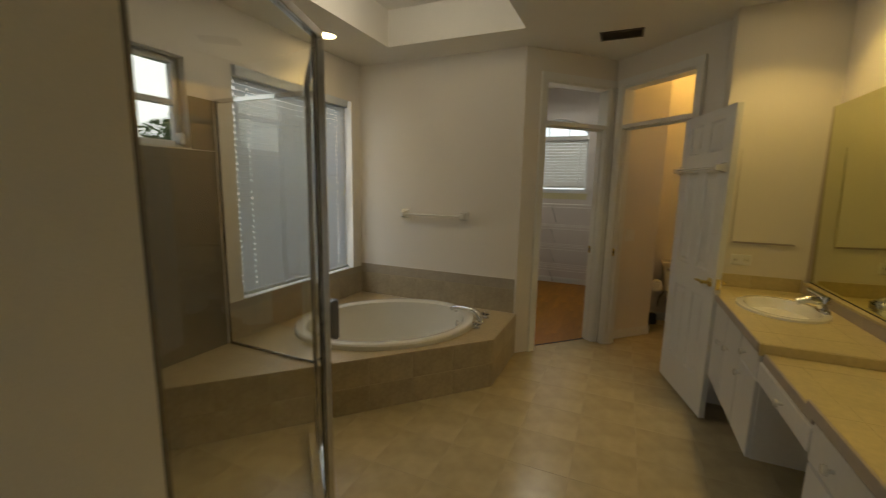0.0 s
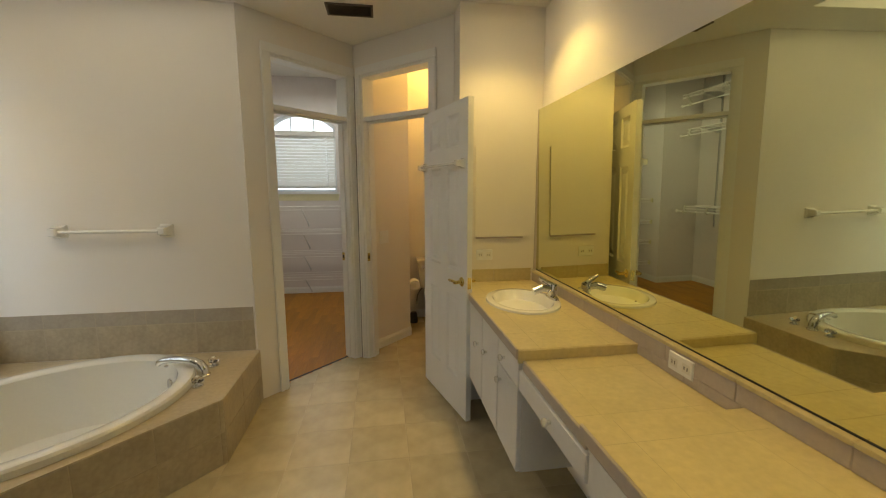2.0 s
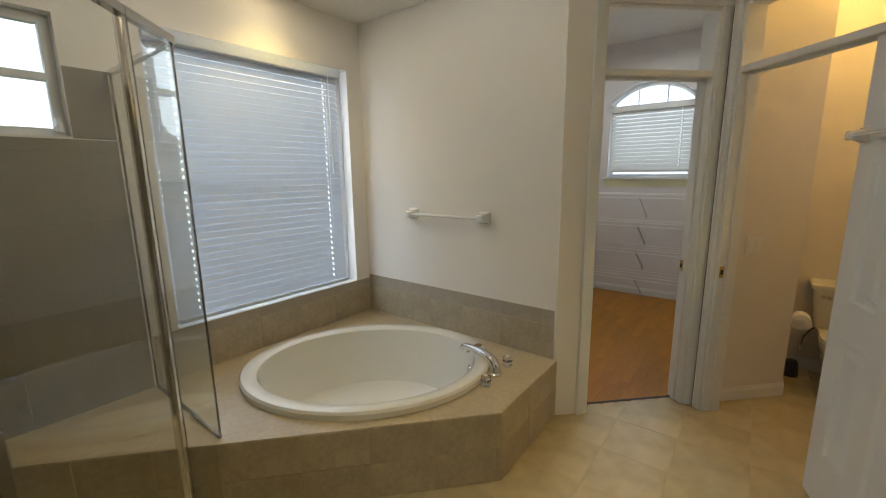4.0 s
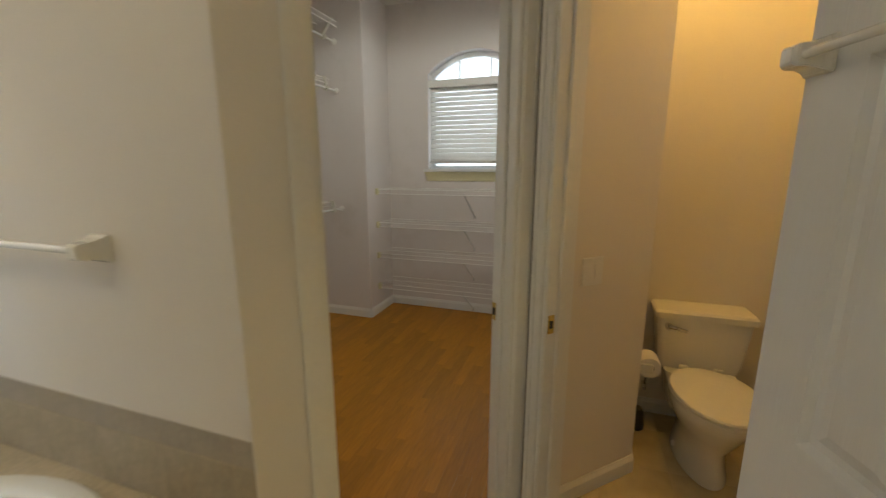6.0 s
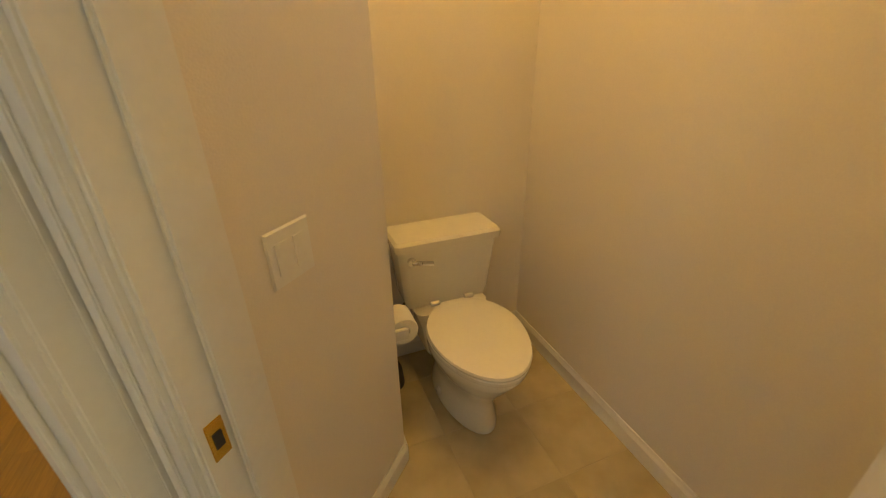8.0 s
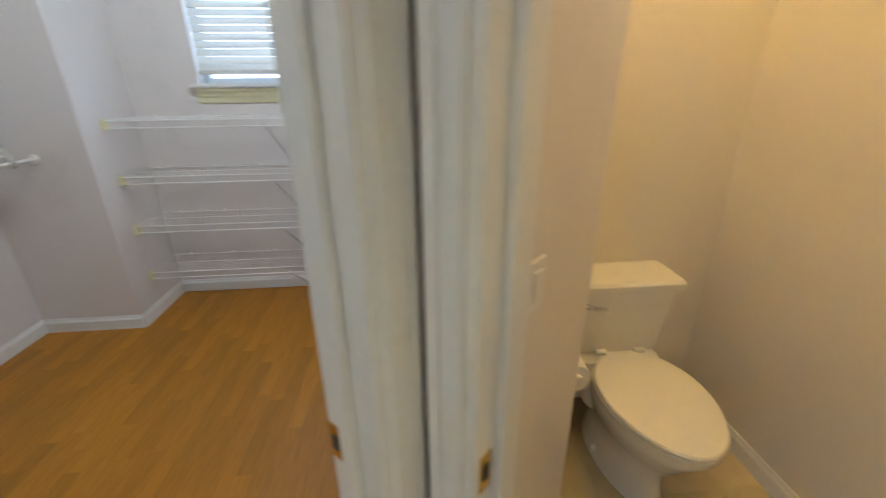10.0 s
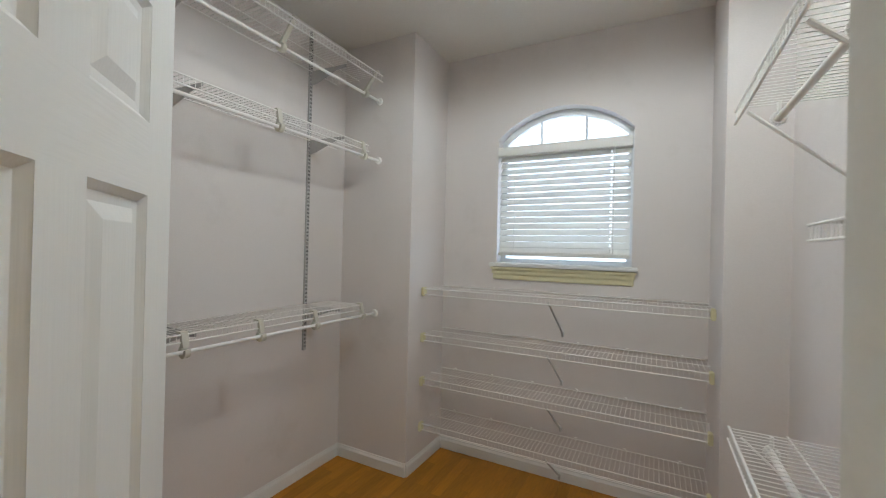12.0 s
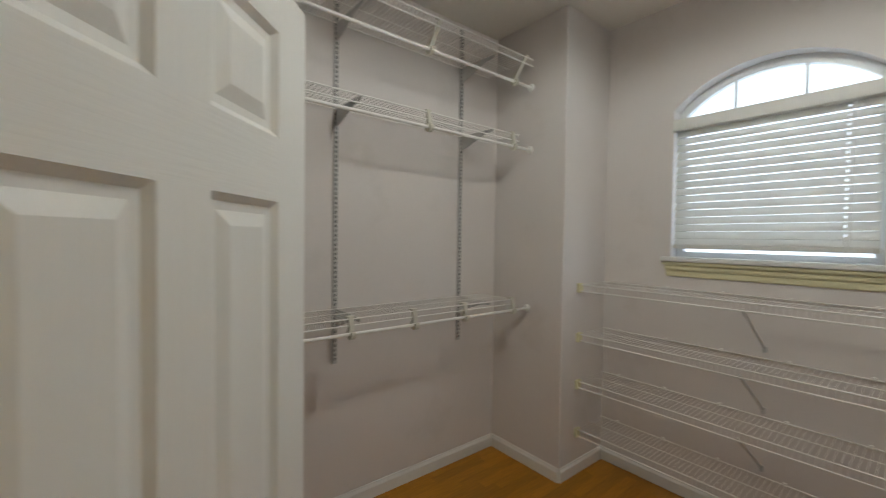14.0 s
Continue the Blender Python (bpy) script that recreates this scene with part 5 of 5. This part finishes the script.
for z, y_end, deep, lip, drop in ((1.162, 6.02, 0.295, 0.036, 0.076), (2.255, 6.04, 0.295, 0.045, 0.088), (2.715, 6.04, 0.40, 0.045, 0.128)):
    ob = wire_shelf("wire_shelf", mLs, y_end - 3.98, deep, z, "white coated wire closet shelf with a hanging rod", lip=lip,
                    rod_at=(0.305, -drop, 0.0088), group="hanging shelves", rod_past=6.140 - y_end)
    for y in (4.885, 5.79):
        bm = bmesh.new()
        mm = Matrix(((1, 0, 0, -1.811), (0, 0, 1, y - 0.003), (0, 1, 0, z), (0, 0, 0, 1)))
        prism(bm, [(0, 0.0), (0.30, -0.006), (0.30, -0.022), (0.22, -0.030), (0.06, -0.085), (0, -0.095)], 0, 0.006, mm)
        part("bracket", bm, M_STANDARD, ob, "grey steel bracket", bevel=0.001)
    for y in (4.835, 5.21, 5.58, 6.0) if z < 2 else (5.29, 5.98):
        hx, cz = -1.812 + 0.305, z - drop
        bm = bmesh.new()
        # a clip over the lip, a web and an open ring round the rod
        box(bm, -1.812 + deep - 0.030, -1.812 + deep + 0.006, y - 0.016, y + 0.016, z + 0.001, z + 0.009)
        web = [(deep - 1.812 - 0.004, z + 0.006), (deep - 1.812 + 0.006, z + 0.006), (hx + 0.012, cz + 0.020), (hx - 0.012, cz + 0.020)]
        loft(bm, [[(x, y - 0.013, h) for x, h in web], [(x, y + 0.013, h) for x, h in web]])
        k = 16
        arc = [radians(100 + 290 * i / k) for i in range(k + 1)]
        ring = [[(hx + r * math.cos(q), y + d, cz + r * math.sin(q)) for r, d in ((0.0098, -0.012), (0.027, -0.012), (0.027, 0.012), (0.0098, 0.012))] for q in arc]
        loft(bm, ring)
        part("rod_hook", bm, M_HOOK, ob, "cream plastic rod hook")
    # white end cup of the rod on the return wall
    bm = bmesh.new()
    rod(bm, (-1.507, 6.132, z - drop), (-1.507, 6.146, z - drop), 0.022, 16, 0.026)
    part("rod_cup", bm, M_WIRE, ob, smooth=True)

# right wall shelves
mRs = Matrix(((0, -1, 0, 0.778), (1, 0, 0, 4.66), (0, 0, 1, 0), (0, 0, 0, 1)))
for z in (2.03, 0.985):
    ob = wire_shelf("wire_shelf", mRs, 0.80, 0.305, z, "white coated wire shelf on the closet wall", rod_at=(0.20, -0.05, 0.0105), group="side shelves")
    for y in (4.85, 5.42):
        brace(ob, (0.50, y, z - 0.02), (0.772, y, z - 0.27), 0.006, material=M_WIRE)
        bm = bmesh.new()
        hx = 0.578
        pts = [(hx + 0.018 * math.cos(a), y, z - 0.05 + 0.018 * math.sin(a)) for a in (radians(110 + 300 * i / 12) for i in range(13))]
        tube(bm, pts, 0.006, 6)
        rod(bm, (hx, y, z - 0.03), (hx, y, z + 0.002), 0.006, 6)
        part("rod_hook", bm, M_WIRE, ob, "white plastic rod hook")
# a shallower shelf between the two
ob = wire_shelf("wire_shelf", mRs, 0.54, 0.18, 1.635, "narrow white coated wire shelf on the closet wall", group="side shelves")
brace(ob, (0.61, 5.02, 1.62), (0.772, 5.02, 1.47), 0.005, material=M_WIRE)

# ---- outside: trees beyond the shower window ----
def tree(x, y, h, seed):
    r = random.Random(seed)
    ob = empty("tree", (x, y, -0.5), "leafy green tree outside the window", "tree", "garden trees")
    b2 = bmesh.new()
    rod(b2, (x, y, -0.5), (x + 0.1, y, h * 0.4), 0.14, 8, 0.09)
    for i in range(7):
        a = r.uniform(0, 6.28)
        rod(b2, (x + 0.08, y, h * r.uniform(0.25, 0.4)), (x + math.cos(a) * h * 0.25, y + math.sin(a) * h * 0.25, h * r.uniform(0.55, 0.9)), 0.05, 6, 0.015)
    part("trunk", b2, M_BARK, ob)
    vs, fs = [], []
    for i in range(2600):
        a, b, d = r.uniform(0, 6.28), math.asin(r.uniform(-0.7, 1)), (r.random() ** 0.4) * h * 0.36
        lump = 1 + 0.28 * math.sin(a * 3 + seed) * math.cos(b * 4)
        c = Vector((x + d * lump * math.cos(a) * math.cos(b), y + d * lump * math.sin(a) * math.cos(b), h * 0.68 + d * 0.9 * math.sin(b)))
        u = Vector((r.gauss(0, 1), r.gauss(0, 1), r.gauss(0, 1))).normalized()
        v = u.cross(Vector((r.gauss(0, 1), r.gauss(0, 1), r.gauss(0, 1)))).normalized()
        s = r.uniform(0.06, 0.13)
        n = len(vs)
        vs += [c - u * s, c + v * s * 0.5, c + u * s, c - v * s * 0.5]
        fs.append((n, n + 1, n + 2, n + 3))
    me = bpy.data.meshes.new("crown")
    me.from_pydata(vs, [], fs)
    me.materials.append(M_LEAF)
    c = new("crown", me)
    c.parent = ob
    c.matrix_parent_inverse = ob.matrix_basis.inverted()


for i, (x, y, h) in enumerate(((-13.0, 9.2, 3.6), (-15.5, 12.2, 4.6), (-14.0, 14.5, 3.9), (-16, 7.0, 4.4), (-12.5, 11.2, 3.0))):
    tree(x, y, h, i + 3)

# ---- floor pieces ----
bath_floor = tagged(empty("floor_bathroom", (0.5, 1.5, 0), "cream and beige marbled floor tiles", "floor"), kind="structure")
tiles(bath_floor, Matrix.Translation((0, 0, -0.0080)), -1.82, 1.83, -1.6, 5.27, 0.3333, 0.3333, M_FTILE, gap=0.0018, thick=0.008,
      inside=lambda x, y: (y < 3.45 or (y - x < 3.72 + 0.17)) and not (x < -0.4 and y > 2.9) and not (x < -0.2 and y < 0.2))
closet_floor = tagged(empty("floor_closet", (-0.5, 5.2, 0), "warm orange-brown laminate strip floor in the closet", "floor"), kind="structure")
bm = bmesh.new()
prism(bm, [(-1.83, 3.66), (-0.155, 3.66), (0.86, 4.675), (0.86, 6.645), (-1.83, 6.645)], -0.0013, -0.0008)
part("underlay", bm, M_DARK, closet_floor)
strips = {}
r = random.Random(5)
x = -1.83
while x < 0.80:
    y = 3.62 - r.uniform(0, 0.4)
    while y < 6.645:
        n = r.choice((0.34, 0.42, 0.50, 0.58))
        ya, yb = max(y, 3.62), min(y + n, 6.645)
        # keep the strips on the closet side of the doorway
        lim = x + 0.035 + 3.53 + 0.16 + 0.146
        if ya < lim - 0.02 and yb > lim:
            ya = lim - 0.02
        if yb - ya > 0.03 and yb > lim:
            key = round(yb - ya, 3)
            if key not in strips:
                bm = bmesh.new()
                box(bm, -0.0347, 0.0347, -key / 2 + 0.0003, key / 2 - 0.0003, 0, 0.0075)
                strips[key] = mesh_of("strip", bm, M_WOOD)
            share("strip", strips[key], closet_floor, Matrix.Translation((x + 0.035, (ya + yb) / 2, -0.0073)))
        y += n
    x += 0.07
